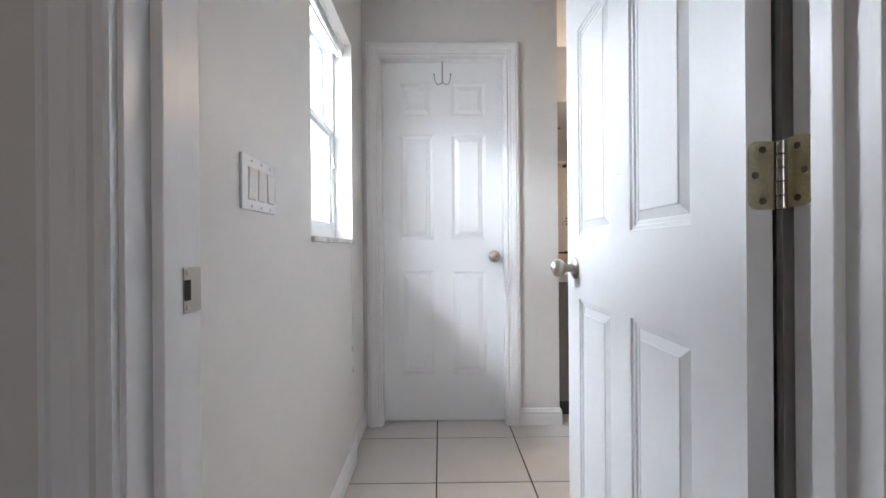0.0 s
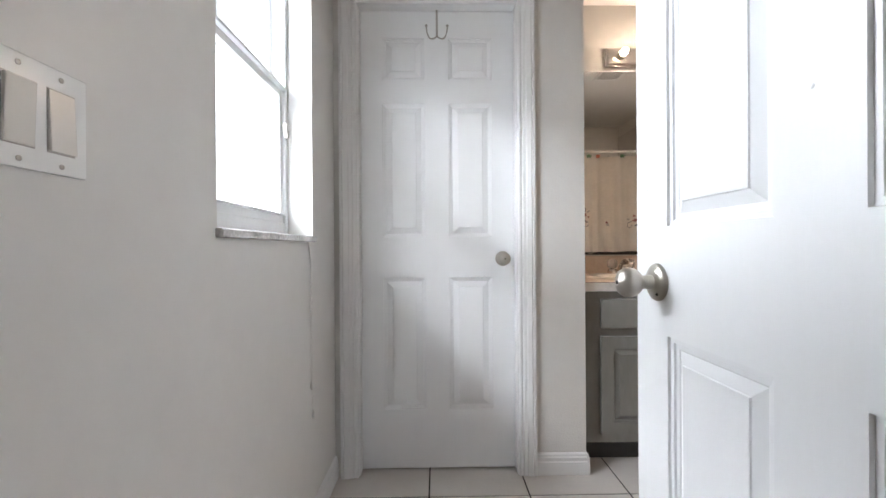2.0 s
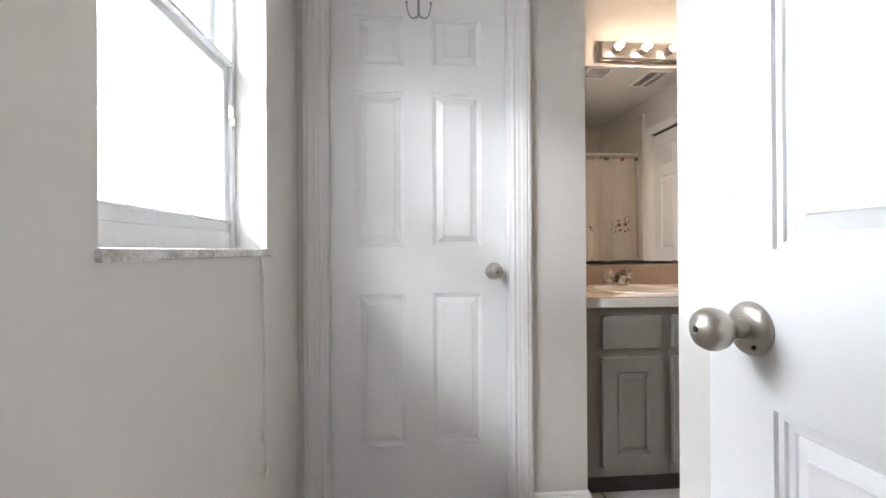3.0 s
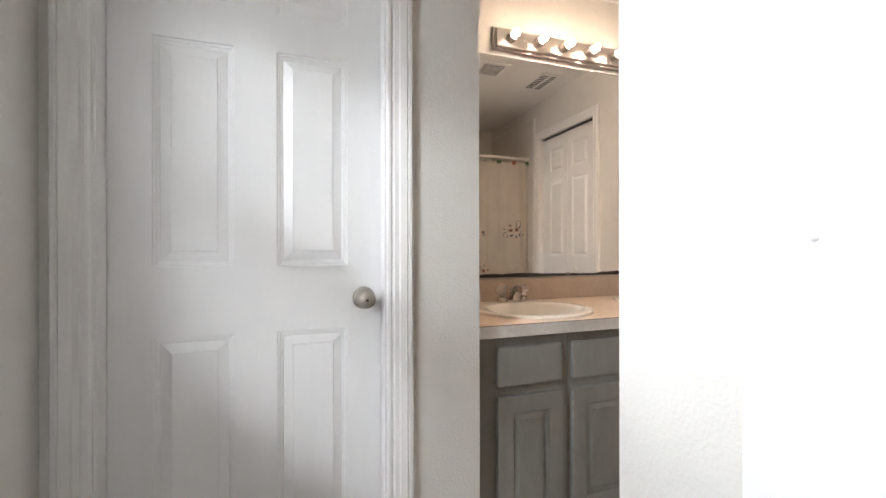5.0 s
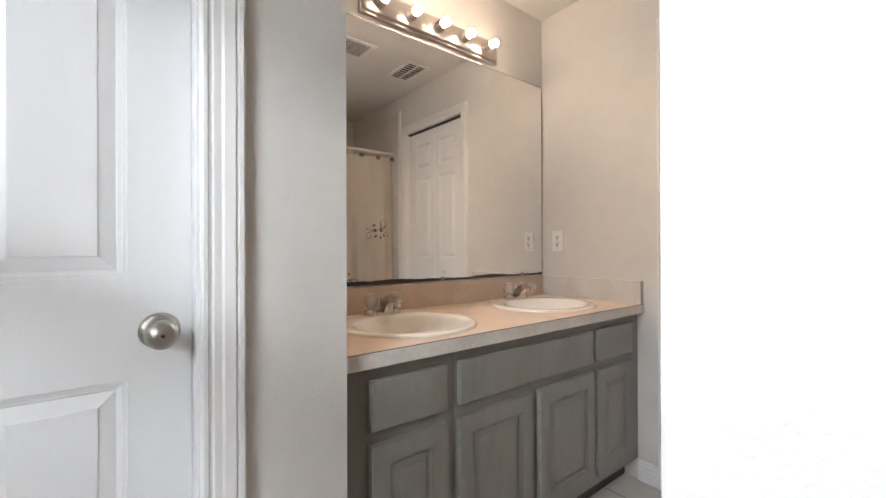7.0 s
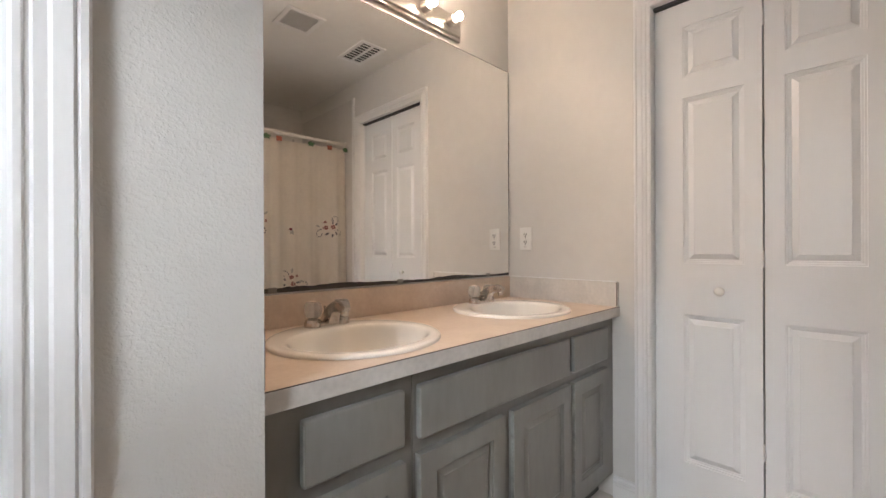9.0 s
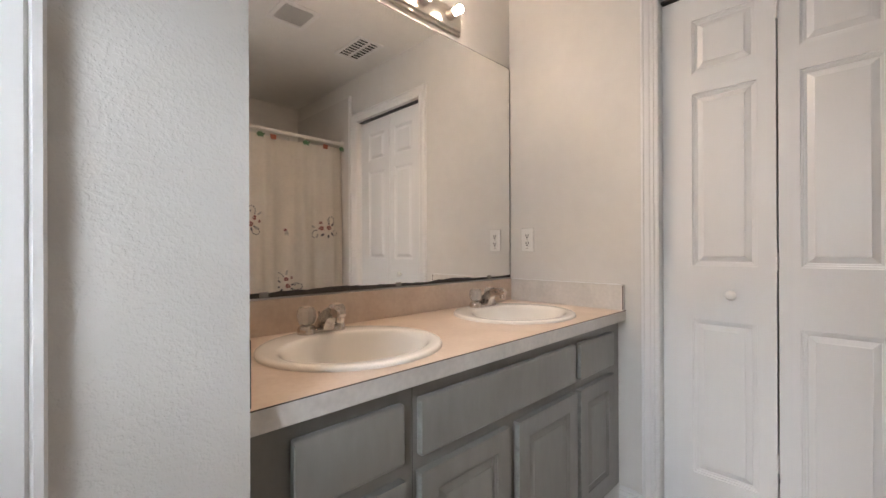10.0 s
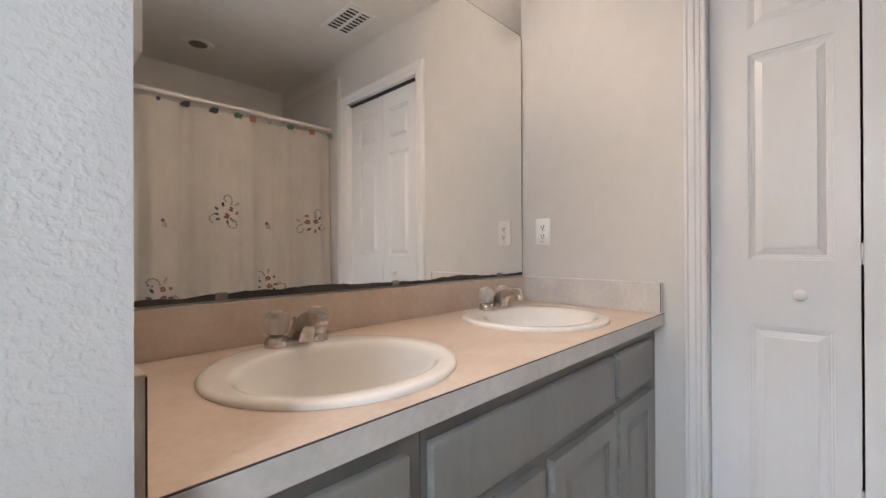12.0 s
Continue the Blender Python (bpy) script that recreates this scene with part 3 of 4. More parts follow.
b1 = panel_door(d3, Matrix.Translation((BX + 0.030, BY1 - 0.003, -0.015)) @ pose(0, 0, 0, 0, 0, -90), BW, 2.054, BP, 0.030, DOOR)
BP2 = [(0.056, 0.254, c, d) for a, b, c, d in BP]
panel_door(d3, Matrix.Translation((BX + 0.030, BY1 - 0.003 - BW - 0.006, -0.015)) @ pose(0, 0, 0, 0, 0, -90), BW, 2.054, BP2, 0.030, DOOR)
part("pull_knob", lathe([(0.008, 0), (0.007, 0.008), (0.010, 0.013), (0.0165, 0.019), (0.0175, 0.024), (0.014, 0.029), (0.004, 0.031)], facing((BX + 0.030, 1.972, 0.897), (-1, 0, 0)), 24), PLASTIC, b1, "round white wooden knob", 50)
# near-black block over the leaves: the gap's shade is in its colour
part("track", block((BX + 0.017, BY0 + 0.001, BH - 0.010), (BX + 0.062, BY1 - 0.001, BH - 0.0005), 0.001), NEARBLACK, d3, "overhead track, the gap's shade put into its dark colour")
for z in (0.30, 0.99, 1.85):
    part("hinge_barrel", lathe([(0.004, 0), (0.004, 0.06)], Matrix.Translation((BX + 0.029, BY1 - 0.005 - BW, z)), 10), TRIM, b1)

# wall switches
sx = lw(0.90)
sw = thing("light_switch", (sx, 0.90, 1.103), "white three-gang wall plate with rocker switches", "light switch")
plate = part("plate", moved(block((0, -0.084, -0.058), (0.0065, 0.084, 0.058), 0.0022, 3), Matrix.Translation((sx, 0.918, 1.105))), PLASTIC, sw, "", 40)
for i, y in enumerate((0.875, 0.921, 0.968)):
    part("rocker_frame", block((sx + 0.005, y - 0.0172, 1.069), (sx + 0.0069, y + 0.0172, 1.139), 0.0006), SCREW, sw)
    tilt = 2.5 if i < 2 else -2.5
    part("rocker", moved(block((-0.003, -0.0158, -0.0335), (0.0022, 0.0158, 0.0335), 0.0010), Matrix.Translation((sx + 0.0075, y, 1.104)) @ pose(0, 0, 0, 0, tilt)), IVORY, sw)
    for z in (1.056, 1.152):
        part("screw", lathe([(0.003, 0), (0.003, 0.001), (0.001, 0.0014)], facing((sx + 0.0063, y, z), (1, 0, 0)), 10), SCREW, sw)

# ---- bathroom ----
# vanity
van = thing("vanity_cabinet", (1.43, 2.62, 0), "grey painted vanity cabinet with worn raised-panel fronts", "vanity cabinet")
KZ, FY, CZ = 0.070, 2.3695, 0.765
part("face_frame", block((SX + 0.002, FY, KZ), (BX - 0.003, FY + 0.02, CZ)), CAB, van)
part("side_panel", block((SX + 0.002, FY + 0.02, KZ), (SX + 0.02, MY - 0.003, CZ)), CAB, van)
part("side_panel", block((BX - 0.021, FY + 0.02, KZ), (BX - 0.003, MY - 0.003, CZ)), CAB, van)
part("bottom_panel", block((SX + 0.02, FY + 0.02, KZ), (BX - 0.021, MY - 0.003, KZ + 0.015)), CAB, van)
part("toe_kick", block((SX + 0.003, FY + 0.065, FL), (BX - 0.004, FY + 0.08, KZ)), NEARBLACK, van)
part("seam", block((1.0465, FY - 0.0008, KZ), (1.0475, FY + 0.001, CZ)), NEARBLACK, van)


def front(x0, x1, z0, z1, name, panel):
    """A lipped cabinet front, plain or with a raised panel."""
    w, h = x1 - x0, z1 - z0
    if panel:
        f = panel_door(van, Matrix.Translation((x0, FY - 0.0215, z0)), w, h, [(0.054, w - 0.054, 0.054, h - 0.054)], 0.021, CAB, name, 0.012, 0.026, False, 0.010)
    else:
        f = part(name, block((x0, FY - 0.0215, z0), (x1, FY - 0.0005, z1), 0.0065, 3), CAB, van, "", 30)
    # paler strip on the left edge: worn paint plus a painted highlight
    part("worn_lit_edge", block((x0 - 0.0006, FY - 0.0217, z0 + 0.008), (x0 + 0.0022, FY - 0.008, z1 - 0.008), 0.0005), CABWORNLIT, f, "paint-worn edge with a highlight in its paler colour")
    return f


front(0.759, 1.011, 0.594, 0.728, "drawer_front", False)
front(0.759, 1.011, 0.115, 0.558, "cabinet_door", True)
front(1.058, 1.788, 0.594, 0.728, "drawer_front", False)
front(1.057, 1.394, 0.115, 0.558, "cabinet_door", True)
front(1.438, 1.793, 0.115, 0.558, "cabinet_door", True)
front(1.820, 2.106, 0.594, 0.728, "drawer_front", False)
front(1.820, 2.106, 0.115, 0.558, "cabinet_door", True)

SINKS = ((1.046, 2.614), (1.801, 2.626))
TAPS = ((1.056, 2.803), (1.828, 2.808))
SA, SB = 0.246, 0.238
ZT = 0.806


def oval(cx_, cy_, a, b, steps=64):
    return [(cx_ + a * math.cos(2 * math.pi * i / steps), cy_ + b * math.sin(2 * math.pi * i / steps)) for i in range(steps)]


def counter_top():
    """The top sheet with the two oval cut-outs, then the edges."""
    bm = bmesh.new()
    x0, x1, y0, y1 = SX + 0.003, BX - 0.002, 2.338, MY - 0.003
    cuts = [oval(cx_, cy_, SA - 0.02, SB - 0.02) for cx_, cy_ in SINKS]
    xm = (SINKS[0][0] + SINKS[1][0]) / 2
    for (xa, xb), cut in zip(((x0, xm), (xm, x1)), cuts):
        cx_ = sum(p[0] for p in cut) / len(cut)
        cy_ = sum(p[1] for p in cut) / len(cut)
        inner = [bm.verts.new((*p, ZT)) for p in cut]
        lower = [bm.verts.new((*p, ZT - 0.035)) for p in cut]
        outer = []
        for p in cut:
            dx, dy = p[0] - cx_, p[1] - cy_
            k = min(((xb if dx > 0 else xa) - cx_) / dx if abs(dx) > 1e-6 else 9e9, ((y1 if dy > 0 else y0) - cy_) / dy if abs(dy) > 1e-6 else 9e9)
            outer.append(bm.verts.new((cx_ + k * dx, cy_ + k * dy, ZT)))
        n = len(cut)
        for i in range(n):
            j = (i + 1) % n
            bm.faces.new((inner[i], inner[j], outer[j], outer[i]))
            bm.faces.new((inner[i], inner[j], lower[j], lower[i]))
            a, b = outer[i].co, outer[j].co
            if abs(a.x - b.x) > 1e-5 and abs(a.y - b.y) > 1e-5:
                bm.faces.new((outer[i], outer[j], bm.verts.new((xa if a.x + b.x < 2 * cx_ else xb, y0 if a.y + b.y < 2 * cy_ else y1, ZT))))
    return bm


ct = thing("countertop", (1.43, 2.62, CZ), "beige laminate countertop with backsplashes and worn seams", "countertop")
part("top", counter_top(), LAM, ct)
part("front_edge", block((SX + 0.003, 2.3365, CZ), (BX - 0.002, 2.356, ZT - 0.0012), 0.001), LAMEDGE, ct)
part("edge_seam", block((SX + 0.003, 2.3372, ZT - 0.0016), (BX - 0.002, 2.3400, ZT + 0.0004)), SEAM, ct)
part("underside", blocks(((SX + 0.003, 2.356, CZ), (BX - 0.002, 2.40, CZ + 0.012)), ((SX + 0.003, 2.845, CZ), (BX - 0.002, MY - 0.003, CZ + 0.012))), SEAM, ct)
part("backsplash", block((SX + 0.016, MY - 0.022, ZT + 0.0003), (BX - 0.021, MY - 0.002, 0.914), 0.0015), LAM, ct)
for x0, x1, top, face in ((SX + 0.001, SX + 0.0155, 0.923, LAM), (BX - 0.020, BX - 0.001, 0.914, LAMEDGE)):
    s = part("side_splash", block((x0, 2.343, ZT + 0.0003), (x1, MY - 0.002, top), 0.0015), face, ct)
    part("end_cap", block((x0 + 0.0005, 2.3410, ZT + 0.001), (x1 - 0.0005, 2.3440, top - 0.0005), 0.0005), RAWEND_SHADE if x0 < 1 else LAMEDGE, s)
    part("worn_line", block((x1 - 0.0012, 2.3404, ZT + 0.004), (x1 + 0.0005, 2.3450, top - 0.003)) if x0 < 1 else block((x0 - 0.0006, 2.3420, ZT + 0.004), (x0 + 0.0012, 2.3450, top - 0.003)), SEAM, s)
caulk = bmesh.new()
rng = random.Random(9)
for k in range(30):
    y = 2.350 + k * 0.0186
    box(caulk, (BX - 0.0215, y, 0.9130 + rng.uniform(0, 0.0012)), (BX - 0.0008, y + 0.0187, 0.9160 + rng.uniform(0, 0.0022)))
part("caulk_bead", caulk, TRIM, ct, "uneven white caulk bead along the splash top")


def sink(cx_, cy_):
    s = thing("sink", (cx_, cy_, ZT), "white oval self-rimming sink set in the counter", "sink", "pair of sinks")
    bm = bmesh.new()
    rings = []
    prof = [(1.0, 0.0005), (1.0, 0.005), (0.992, 0.0085), (0.975, 0.0110), (0.94, 0.0118)]
    for k, z in prof:
        rings.append([bm.verts.new((x, y, ZT + z)) for x, y in oval(cx_, cy_, SA * k, SB * k)])
    for k, z in ((0.87, 0.0112), (0.84, 0.0095), (0.815, 0.005), (0.79, -0.006), (0.755, -0.030), (0.70, -0.062), (0.62, -0.095), (0.52, -0.118), (0.30, -0.134), (0.10, -0.139)):
        rings.append([bm.verts.new((x, y, ZT + z)) for x, y in oval(cx_, cy_ - 0.026, SA * k, SB * k * 0.86)])
    for p, q in zip(rings, rings[1:]):
        for i in range(64):
            bm.faces.new((p[i], p[(i + 1) % 64], q[(i + 1) % 64], q[i]))
    bm.faces.new(rings[-1])
    part("basin", bm, PORC, s, "", 60)
    part("drain", lathe([(0.024, 0), (0.024, 0.003), (0.018, 0.004), (0.016, 0.001)], Matrix.Translation((cx_, cy_ - 0.026, ZT - 0.139)), 24), CHROME, s, "chrome drain")
    return s


def faucet(cx_, cy_, z):
    """A four-inch centreset tap with two clear knobs."""
    f = thing("faucet", (cx_, cy_, z), "chrome sink faucet with clear acrylic knob handles", "faucet", "pair of faucets")
    part("base", blocks(((cx_ - 0.050, cy_ - 0.021, z), (cx_ + 0.050, cy_ + 0.021, z + 0.013)), bevel=0.005), TAPMETAL, f, "", 50)
    for s in (-1, 1):
        x = cx_ + s * 0.050
        hub = part("valve_hub", lathe([(0.0265, 0.0), (0.0265, 0.012), (0.0245, 0.020), (0.020, 0.0245), (0.012, 0.026), (0.010, 0.030)], Matrix.Translation((x, cy_, z)), 28), TAPMETAL, f, "", 40)
        bm = bmesh.new()
        rings = []
        for r, h in ((0.016, 0.0275), (0.0225, 0.031), (0.0270, 0.042), (0.0285, 0.054), (0.0265, 0.068), (0.021, 0.0775), (0.009, 0.0790)):
            rings.append([bm.verts.new((x + r * (1 - 0.06 * (i % 2)) * math.cos(2 * math.pi * i / 20), cy_ + r * (1 - 0.06 * (i % 2)) * math.sin(2 * math.pi * i / 20), z + h)) for i in range(20)])
        for p, q in zip(rings, rings[1:]):
            for i in range(20):
                bm.faces.new((p[i], p[(i + 1) % 20], q[(i + 1) % 20], q[i]))
        bm.faces.new(rings[0])
        bm.faces.new(rings[-1])
        part("knob", bm, ACRYLIC, hub, "clear faceted acrylic knob")
        part("stem", lathe([(0.0125, 0.0300), (0.0135, 0.044), (0.0095, 0.052), (0.0085, 0.066)], Matrix.Translation((x, cy_, z)), 16), TAPMETAL, hub, "", 40)
        part("cap", lathe([(0.0110, 0.0792), (0.0110, 0.0808), (0.007, 0.0818)], Matrix.Translation((x, cy_, z)), 16), LAM, hub)
    side = ((0.027, 0.010), (0.004, 0.010), (-0.040, 0.010), (-0.048, 0.030), (-0.062, 0.046), (-0.084, 0.055), (-0.104, 0.055), (-0.118, 0.058), (-0.123, 0.066), (-0.119, 0.076), (-0.104, 0.083), (-0.080, 0.084), (-0.050, 0.078), (-0.020, 0.061), (0.008, 0.034))
    bm = bmesh.new()
    rows = []
    for e in (-1, -0.78, 0.78, 1):
        k = 0.0175
        cy0, cz0 = -0.045, 0.052
        g = 0.90 if abs(e) == 1 else 1.0
        rows.append([bm.verts.new((cx_ + e * (k - 0.045 * max(0.0, -v - 0.03)), cy_ + cy0 + (v - cy0) * g, z + max(0.010, cz0 + (w - cz0) * g))) for v, w in side])
    n = len(side)
    for p, q in zip(rows, rows[1:]):
        for i in range(n):
            bm.faces.new((p[i], p[(i + 1) % n], q[(i + 1) % n], q[i]))
    bm.faces.new(rows[0])
    bm.faces.new(rows[-1])
    part("spout", bm, TAPMETAL, f, "", 35)
    part("aerator", lathe([(0.0105, 0.0), (0.0118, 0.003), (0.0118, 0.016), (0.0105, 0.018)], Matrix.Translation((cx_, cy_ - 0.106, z + 0.041)), 20), TAPMETAL, f, "", 40)
    part("lift_rod", tube([(cx_, cy_ + 0.020, z + 0.012), (cx_, cy_ + 0.020, z + 0.052), (cx_, cy_ + 0.020, z + 0.060)], 0.0025, 8, [1, 1, 2.0]), TAPMETAL, f, "", 40)
    return f


for p, q in zip(SINKS, TAPS):
    sink(*p)
    faucet(*q, ZT + 0.0112)

# mirror
mr = thing("wall_mirror", (1.43, MY, 0.925), "large frameless wall mirror with blackened lower edge", "mirror")
part("glass", block((SX + 0.012, MY - 0.007, 0.924), (BX - 0.012, MY - 0.001, 2.006)), MIRROR, mr)
bm = bmesh.new()
rng = random.Random(4)
xs = [SX + 0.012 + i * (BX - SX - 0.024) / 120 for i in range(121)]
ht = 0.011
loops = []
for i, x in enumerate(xs):
    ht = min(0.016, max(0.006, ht + rng.uniform(-0.0022, 0.0022)))
    loops.append([bm.verts.new(v) for v in ((x, MY - 0.0072, 0.920), (x, MY - 0.0078, 0.920), (x, MY - 0.0078, 0.924 + ht), (x, MY - 0.0072, 0.924 + ht))])
for p, q in zip(loops, loops[1:]):
    for i in range(4):
        bm.faces.new((p[i], p[(i + 1) % 4], q[(i + 1) % 4], q[i]))
part("blackened_edge", bm, BLACKED, mr, "black corroded silvering along the bottom")
part("side_edge", block((BX - 0.012, MY - 0.007, 0.924), (BX - 0.0085, MY - 0.001, 2.006)), BLACKED, mr)
part("top_edge", block((SX + 0.012, MY - 0.0072, 2.006), (BX - 0.012, MY - 0.001, 2.0082)), BLACKED, mr)
for x in (0.928, 1.45, 2.015):
    part("clip", block((x - 0.014, MY - 0.010, 0.919), (x + 0.014, MY - 0.002, 0.938), 0.002), ACRYLIC, mr)

# vanity light
BZ, BC = 2.088, 1.412
vl = thing("vanity_light", (BC, MY, BZ), "brushed metal vanity light bar with five lit bulbs", "wall light")
part("back_plate", block((BC - 0.396, MY - 0.018, BZ - 0.056), (BC + 0.396, MY - 0.001, BZ + 0.056), 0.004), STEEL, vl)
part("face_plate", block((BC - 0.386, MY - 0.031, BZ - 0.046), (BC + 0.386, MY - 0.018, BZ + 0.046), 0.008, 3), STEEL, vl, "", 40)
for k in range(5):
    x = BC + 0.154 * (k - 2)
    m = facing((x, MY - 0.0305, BZ + 0.004), (0, -1, 0))
    so = part("socket", lathe([(0.024, 0), (0.0235, 0.036), (0.022, 0.039), (0.016, 0.039)], m, 24), STEEL, vl, "", 40)
    part("bulb", lathe([(0.0115, 0.038), (0.0120, 0.043), (0.0150, 0.049), (0.0178, 0.056), (0.0182, 0.063), (0.0155, 0.070), (0.009, 0.0745), (0.003, 0.076)], m, 20), BULB, so, "lit clear globe bulb", 60)

# medicine cabinet on the side wall
mc = thing("medicine_cabinet", (SX, 2.69, 1.282), "shallow painted medicine cabinet on the side wall", "cabinet")
# body browner than the door: its shade is put into the colour
part("body", block((SX + 0.0005, 2.505, 1.285), (SX + 0.027, 2.875, 1.945), 0.001), RAWEND_SHADE, mc, "cabinet side with shade put into its brown colour")
part("door", block((SX + 0.0275, 2.500, 1.280), (SX + 0.0400, 2.880, 1.950), 0.003), TRIM, mc, "white painted door")

# outlet
oy, oz = 2.822, 1.113
out = thing("outlet", (BX, oy, oz), "white duplex wall outlet above the side splash", "outlet")
part("plate", block((BX - 0.0055, oy - 0.036, oz - 0.059), (BX - 0.0003, oy + 0.036, oz + 0.059), 0.002, 3), PLASTIC, out, "", 40)
for dz in (-0.0195, 0.0195):
    r = part("receptacle", block((BX - 0.0075, oy - 0.0165, oz + dz - 0.0145), (BX - 0.0050, oy + 0.0165, oz + dz + 0.0145), 0.001), PLASTIC, out)
    for dy, hz in ((-0.0063, 0.0060), (0.0063, 0.0050)):
        part("slot", block((BX - 0.0080, oy + dy - 0.0021, oz + dz + 0.003 - hz), (BX - 0.0074, oy + dy + 0.0021, oz + dz + 0.003 + hz)), DARK, r)
    part("ground_hole", lathe([(0.0040, 0), (0.0040, 0.0006), (0.0005, 0.0006)], facing((BX - 0.0074, oy, oz + dz - 0.008), (-1, 0, 0)), 10), DARK, r)
part("marking", block((BX - 0.0058, oy - 0.006, oz - 0.0445), (BX - 0.0052, oy + 0.009, oz - 0.0415)), SCREW, out)
part("centre_screw", lathe([(0.0026, 0), (0.0026, 0.0010), (0.001, 0.0013)], facing((BX - 0.0054, oy, oz), (-1, 0, 0)), 10), SCREW, out)

# shower curtain, rod and rings
RYD, RZ = 1.268, 1.922


def cdepth(x, z=1.0):
    """How far the cloth stands from the rod line at x."""
    k = 0.5 + 0.6 * min(1, max(0, (1.9 - z) / 0.7))
    return k * (0.034 * math.sin(x * 13.0 + 0.6 + 0.8 * math.sin(x * 5.0)) + 0.020 * math.sin(x * 27.0 + 2.0) ** 3 + 0.011 * math.sin(x * 47.0 + 1.0 + math.sin(x * 11.0)) + 0.010 * math.sin(x * 6.0))


cur = thing("shower_curtain", (1.42, RYD, 1.9), "cream shower curtain with printed flower sprigs", "shower curtain")
bm = bmesh.new()
nx, nz = 150, 24
grid = []
for j in range(nz + 1):
    z = 0.09 + (1.878 - 0.09) * j / nz
    grid.append([bm.verts.new((0.67 + (2.172 - 0.67) * i / nx + 0.012 * (1 - j / nz) * (i / nx), RYD + cdepth(0.67 + 1.502 * i / nx, z), z)) for i in range(nx + 1)])
for j in range(nz):
    for i in range(nx):
        bm.faces.new((grid[j][i], grid[j][i + 1], grid[j + 1][i + 1], grid[j + 1][i]))
bmesh.ops.solidify(bm, geom=bm.faces[:], thickness=0.0012)
cloth = part("cloth", bm, CURTAIN, cur, "", 80)
rod = alone("curtain_rod", tube([(RX + 0.131, RYD, RZ), (BX - 0.013, RYD, RZ)], 0.0125, 14), ROD, "white enamelled shower curtain rod", "curtain rod", smooth=50)
part("flange", lathe([(0.026, 0), (0.026, 0.004), (0.016, 0.010), (0.0135, 0.022)], facing((BX - 0.0125, RYD, RZ), (-1, 0, 0)), 20), ROD, rod, "", 40)

RINGS = ((0.72, NAVY, 0), (0.85, GREEN, 1), (0.98, RED, 2), (1.121, NAVY, 2), (1.25, NAVY, 0), (1.399, NAVY, 0), (1.534, GREEN, 1), (1.624, RED, 3), (1.729, PALE, 2), (1.869, GREEN, 1), (2.028, RED, 3), (2.172, GREEN, 1))


def charm(kind):
    """A small flat moulded figure: a fish, a turtle, a ball or a pail."""
    bm = bmesh.new()
    if kind == 0:
        outline = [(-0.030, 0.004), (-0.018, 0.016), (0.0, 0.024), (0.014, 0.020), (0.026, 0.028), (0.030, 0.008), (0.024, -0.012), (0.004, -0.020), (-0.018, -0.016), (-0.034, -0.014)]
    elif kind == 1:
        outline = [(-0.032, 0.0), (-0.024, 0.016), (-0.008, 0.024), (0.008, 0.022), (0.020, 0.012), (0.034, 0.018), (0.036, 0.004), (0.022, -0.004), (0.024, -0.020), (0.008, -0.014), (-0.010, -0.016), (-0.022, -0.022), (-0.022, -0.008)]
    elif kind == 2:
        outline = [(0.013 * math.cos(a * 0.6283), 0.013 * math.sin(a * 0.6283)) for a in range(10)]
    else:
        outline = [(-0.026, 0.018), (0.026, 0.018), (0.022, -0.020), (-0.020, -0.022)]
    f = bm.faces.new([bm.verts.new((x, 0, z)) for x, z in outline])
    r = bmesh.ops.extrude_face_region(bm, geom=[f])
    bmesh.ops.translate(bm, verts=[v for v in r["geom"] if isinstance(v, bmesh.types.BMVert)], vec=(0, 0.006, 0))
    return bm


for x, colour, kind in RINGS:
    hk = thing("curtain_ring", (x, RYD, RZ), "white curtain ring with a small coloured charm", "curtain ring", "rings along the curtain rod")
    part("ring", tube([(x, RYD + 0.0155 * math.cos(a), RZ + 0.0155 * math.sin(a) - (0.012 if math.sin(a) < -0.5 else 0.0)) for a in [2 * math.pi * i / 16 for i in range(17)]], 0.0018, 6), PLASTIC, hk)
    part("charm", moved(charm(kind), Matrix.Translation((x, RYD + 0.022, RZ - 0.050)) @ Matrix.Diagonal((0.82, 1, 0.85, 1))), colour, hk)


def petal_patch(bm, x, z, rx, rz, turn, steps=8):
    """A flat printed spot lying on the cloth."""
    vs = []
    for i in range(steps):
        a = 2 * math.pi * i / steps
        u, w = rx * math.cos(a), rz * math.sin(a)
        px, pz = x + u * math.cos(turn) - w * math.sin(turn), z + u * math.sin(turn) + w * math.cos(turn)
        vs.append(bm.verts.new((px, RYD + cdepth(px, pz) + 0.0030, pz)))
    bm.faces.new(vs)


def stuff(*a):
    return tagged(part(*a), kind="stuff")


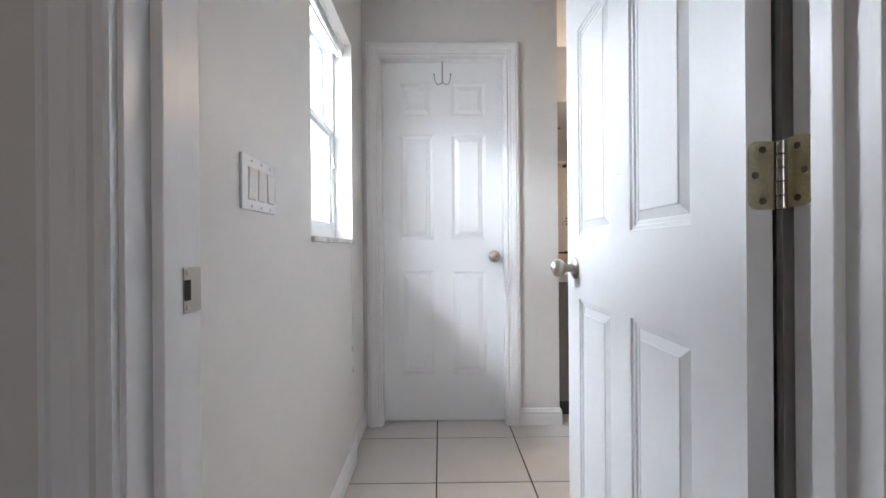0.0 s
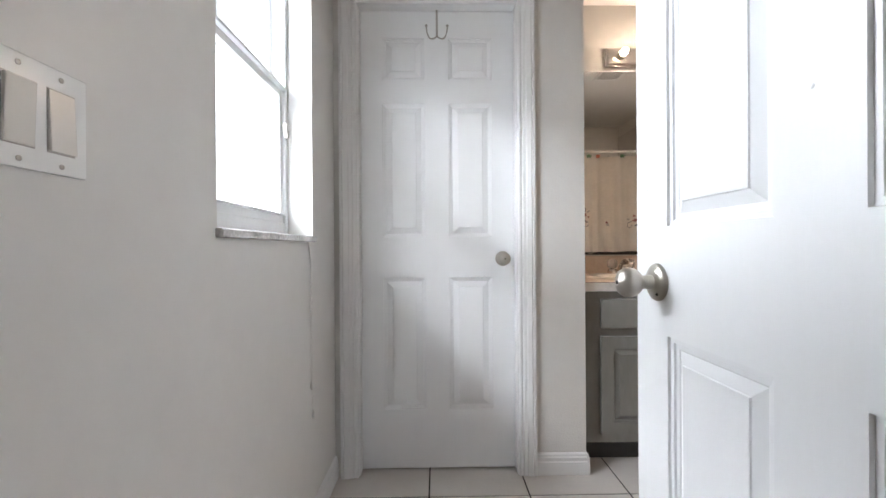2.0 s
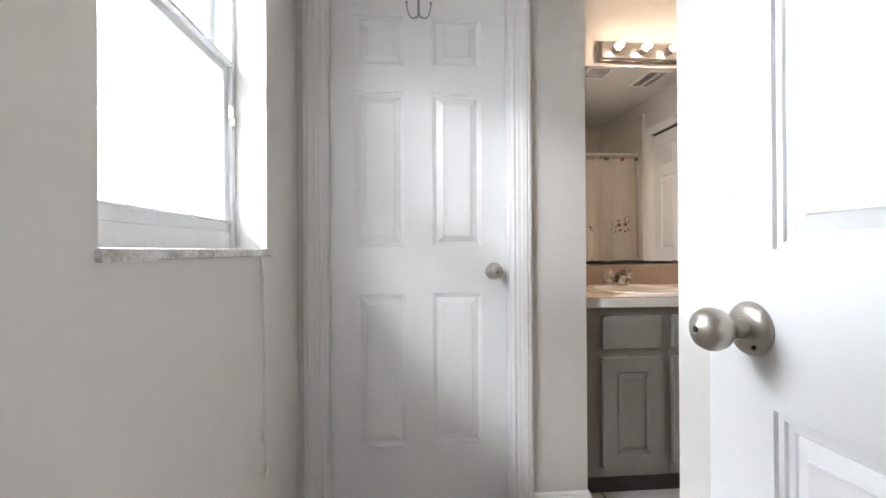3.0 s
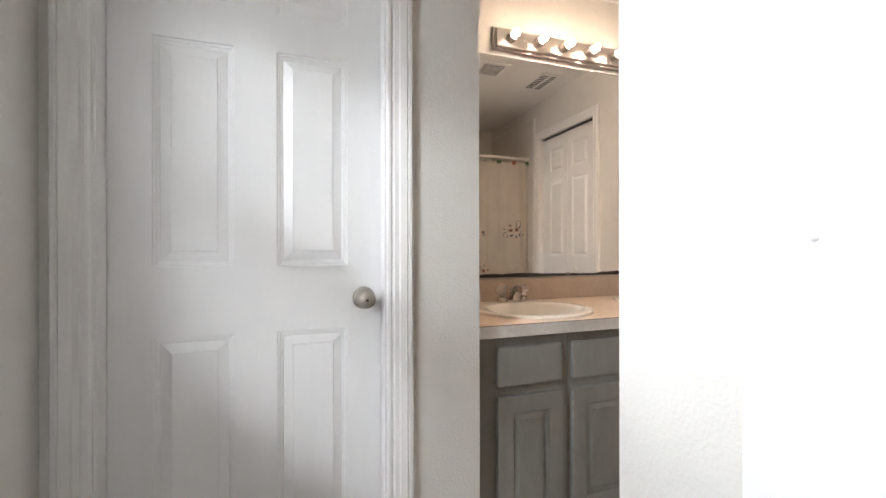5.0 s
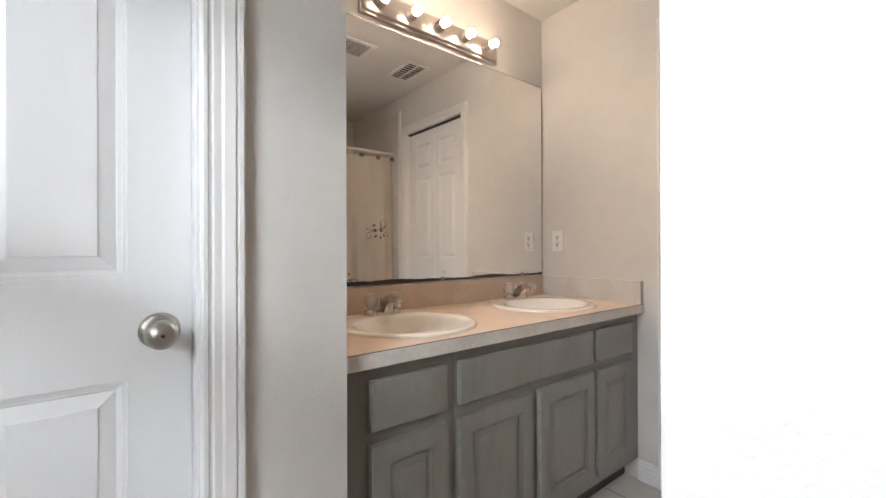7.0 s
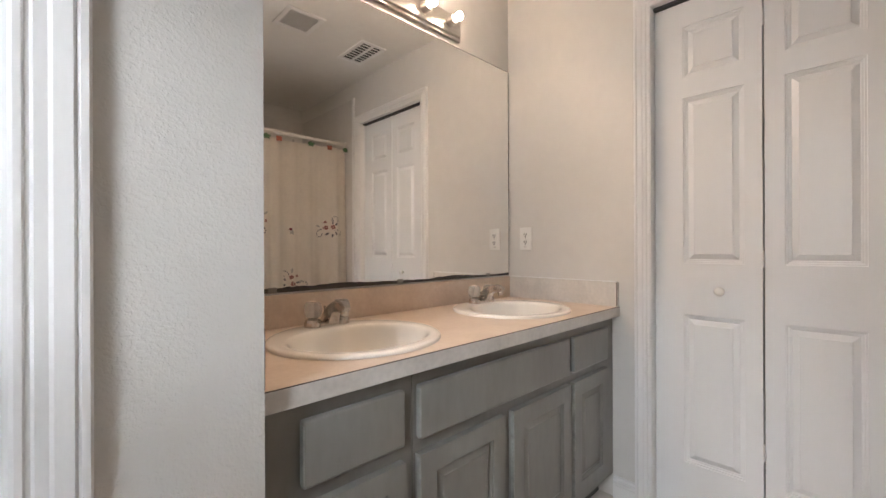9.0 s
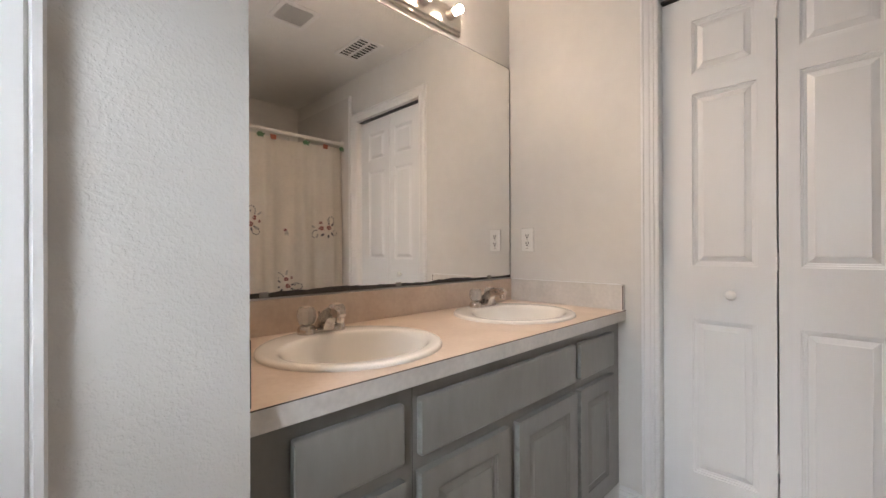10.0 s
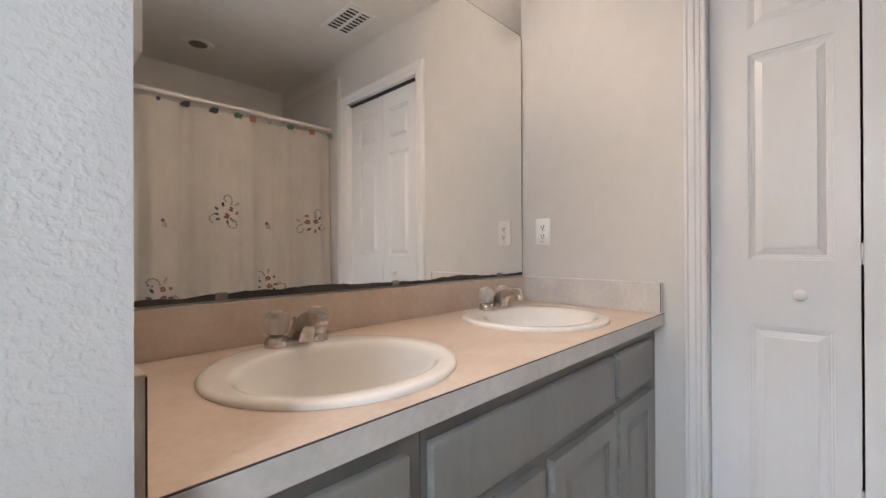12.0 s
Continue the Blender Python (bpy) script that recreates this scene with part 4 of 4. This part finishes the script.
def sprig(x, z, turn, full, s=1.0):
    """A printed sprig: blooms, buds, dark dotted tendrils and pale leaves."""
    rg = random.Random(int(x * 1000))
    blooms, dark, pale, eyes = bmesh.new(), bmesh.new(), bmesh.new(), bmesh.new()

    def at(u, w):
        return x + s * (u * math.cos(turn) - w * math.sin(turn)), z + s * (u * math.sin(turn) + w * math.cos(turn))

    heads = ((0, 0, 0.019), (0.042, 0.030, 0.017), (0.066, -0.005, 0.011)) if full else ((0, 0, 0.011),)
    for u, w, r in heads:
        for k in range(5):
            a = k * 1.2566 + rg.random()
            petal_patch(blooms, *at(u + r * 0.55 * math.cos(a), w + r * 0.55 * math.sin(a)), r * 0.48 * s, r * 0.40 * s, a)
        petal_patch(eyes, *at(u, w), r * 0.35 * s, r * 0.35 * s, 0)
    if full:
        for su, sw_, ca, n, rad in ((0.05, 0.05, 0.6, 16, 0.05), (-0.03, 0.02, 2.4, 12, 0.045), (-0.01, -0.03, 4.4, 15, 0.05)):
            ang = ca
            px, pz = su, sw_
            for k in range(n):
                ang += 0.10 + 0.030 * k
                px += 0.0085 * math.cos(ang)
                pz += 0.0085 * math.sin(ang)
                if k % 2 == 0:
                    petal_patch(dark, *at(px, pz), 0.0072 * s, 0.0036 * s, ang + turn, 6)
        for u, w, a in ((-0.03, 0.06, 2.0), (0.01, 0.07, 1.2), (-0.05, 0.0, 3.0), (-0.01, -0.035, 4.5), (0.02, -0.03, 5.2), (-0.045, 0.03, 2.6)):
            petal_patch(dark, *at(u, w), 0.014 * s, 0.0070 * s, a + turn, 8)
    for u, w, a in ((0.09, 0.045, 0.2), (0.03, -0.04, 5.6)) if full else ((0.006, -0.020, 4.4), (0.014, -0.024, 5.0)):
        petal_patch(pale, *at(u, w), 0.020 * s, 0.008 * s, a + turn, 10)
    b = stuff("sprig", blooms, PINK if full else BERRY, cloth, "pink and berry flower print")
    stuff("sprig_eye", eyes, PALE if full else BERRY, b)
    if full:
        stuff("sprig_tendril", dark, NAVY, b)
    else:
        dark.free()
    stuff("sprig_leaf", pale, PALE, b)


for x, z, t_, full in ((1.461, 1.246, 0.4, 1), (2.043, 1.238, 2.6, 1), (1.757, 0.800, 1.2, 1), (1.138, 0.775, 1.0, 1), (0.86, 1.23, 0.4, 1), (1.136, 1.206, 0, 0), (1.739, 1.217, 0, 0), (1.450, 0.765, 0, 0)):
    sprig(x, z, t_, full)


# ceiling fittings
def grille(name, x0, x1, y0, y1, slats, cross, label):
    g = thing(name, ((x0 + x1) / 2, (y0 + y1) / 2, H), label, "ceiling vent")
    e = 0.026
    part("frame", blocks(((x0, y0, H - 0.008), (x1, y0 + e, H - 0.0005)), ((x0, y1 - e, H - 0.008), (x1, y1, H - 0.0005)), ((x0, y0 + e, H - 0.008), (x0 + e, y1 - e, H - 0.0005)), ((x1 - e, y0 + e, H - 0.008), (x1, y1 - e, H - 0.0005)), bevel=0.002), TRIM, g)
    # near-black sheet puts the duct's shade behind the slats
    part("shade_backing", block((x0 + e, y0 + e, H - 0.0022), (x1 - e, y1 - e, H - 0.0006)), DARK, g)
    n = slats
    for i in range(n):
        y = y0 + e + (y1 - y0 - 2 * e) * (i + 0.5) / n
        part("slat", moved(block((-(x1 - x0) / 2 + e, -0.0036, -0.0006), ((x1 - x0) / 2 - e, 0.0036, 0.0006)), Matrix.Translation(((x0 + x1) / 2, y, H - 0.0060))) if not cross else moved(block((-(x1 - x0) / 2 + e, -0.0085, -0.0008), ((x1 - x0) / 2 - e, 0.0085, 0.0008)), Matrix.Translation(((x0 + x1) / 2, y, H - 0.0100)) @ pose(0, 0, 0, -10)), TRIM, g)
    if cross:
        part("divider", block(((x0 + x1) / 2 - 0.008, y0 + e, H - 0.012), ((x0 + x1) / 2 + 0.008, y1 - e, H - 0.006)), TRIM, g)
    return g


grille("exhaust_vent", 1.362, 1.585, 1.832, 2.068, 11, False, "white plastic exhaust fan grille with fine slots")
grille("air_register", 1.864, 2.054, 1.702, 2.020, 8, True, "white metal ceiling register with angled louvres")
lt = thing("recessed_light", (1.412, 0.93, H), "unlit round recessed ceiling light over the bath", "recessed light")
part("trim_ring", lathe([(0.092, 0), (0.092, -0.004), (0.084, -0.009), (0.060, -0.010), (0.052, -0.004)], Matrix.Translation((1.412, 0.93, H - 0.0005)), 40, False), ROD, lt, "", 40)
part("lens", lathe([(0.056, -0.006), (0.03, -0.008), (0.005, -0.009)], Matrix.Translation((1.412, 0.93, H - 0.0005)), 32), DULL, lt, "", 60)

# floor tiles
PX, PY, X0, Y0 = 0.406, 0.412, -0.022, 2.148
GAP = 0.0031
tile_mesh = {}


def tile_piece(x0, x1, y0, y1):
    key = (round(x1 - x0, 4), round(y1 - y0, 4))
    if key not in tile_mesh:
        tile_mesh[key] = mesh_of(block((-key[0] / 2, -key[1] / 2, -0.008), (key[0] / 2, key[1] / 2, 0), 0.0012, 1), "tile", TILE)
    ob = new("tile", tile_mesh[key])
    ob.location = ((x0 + x1) / 2, (y0 + y1) / 2, FL)
    ob.parent = slab


def tile_field(xa, xb, ya, yb):
    """Lays the tiles of one grid, cut at a room's edges."""
    for i in range(-3, 9):
        for j in range(-13, 4):
            x0, x1 = max(xa, X0 + i * PX + GAP), min(xb, X0 + (i + 1) * PX - GAP)
            y0, y1 = max(ya, Y0 + j * PY + GAP), min(yb, Y0 + (j + 1) * PY - GAP)
            if x1 - x0 > 0.01 and y1 - y0 > 0.01:
                tile_piece(x0, x1, y0, y1)


tile_field(-0.45, 2.90, NY, MY)
tile_field(-0.64, 3.19, -2.49, NY)
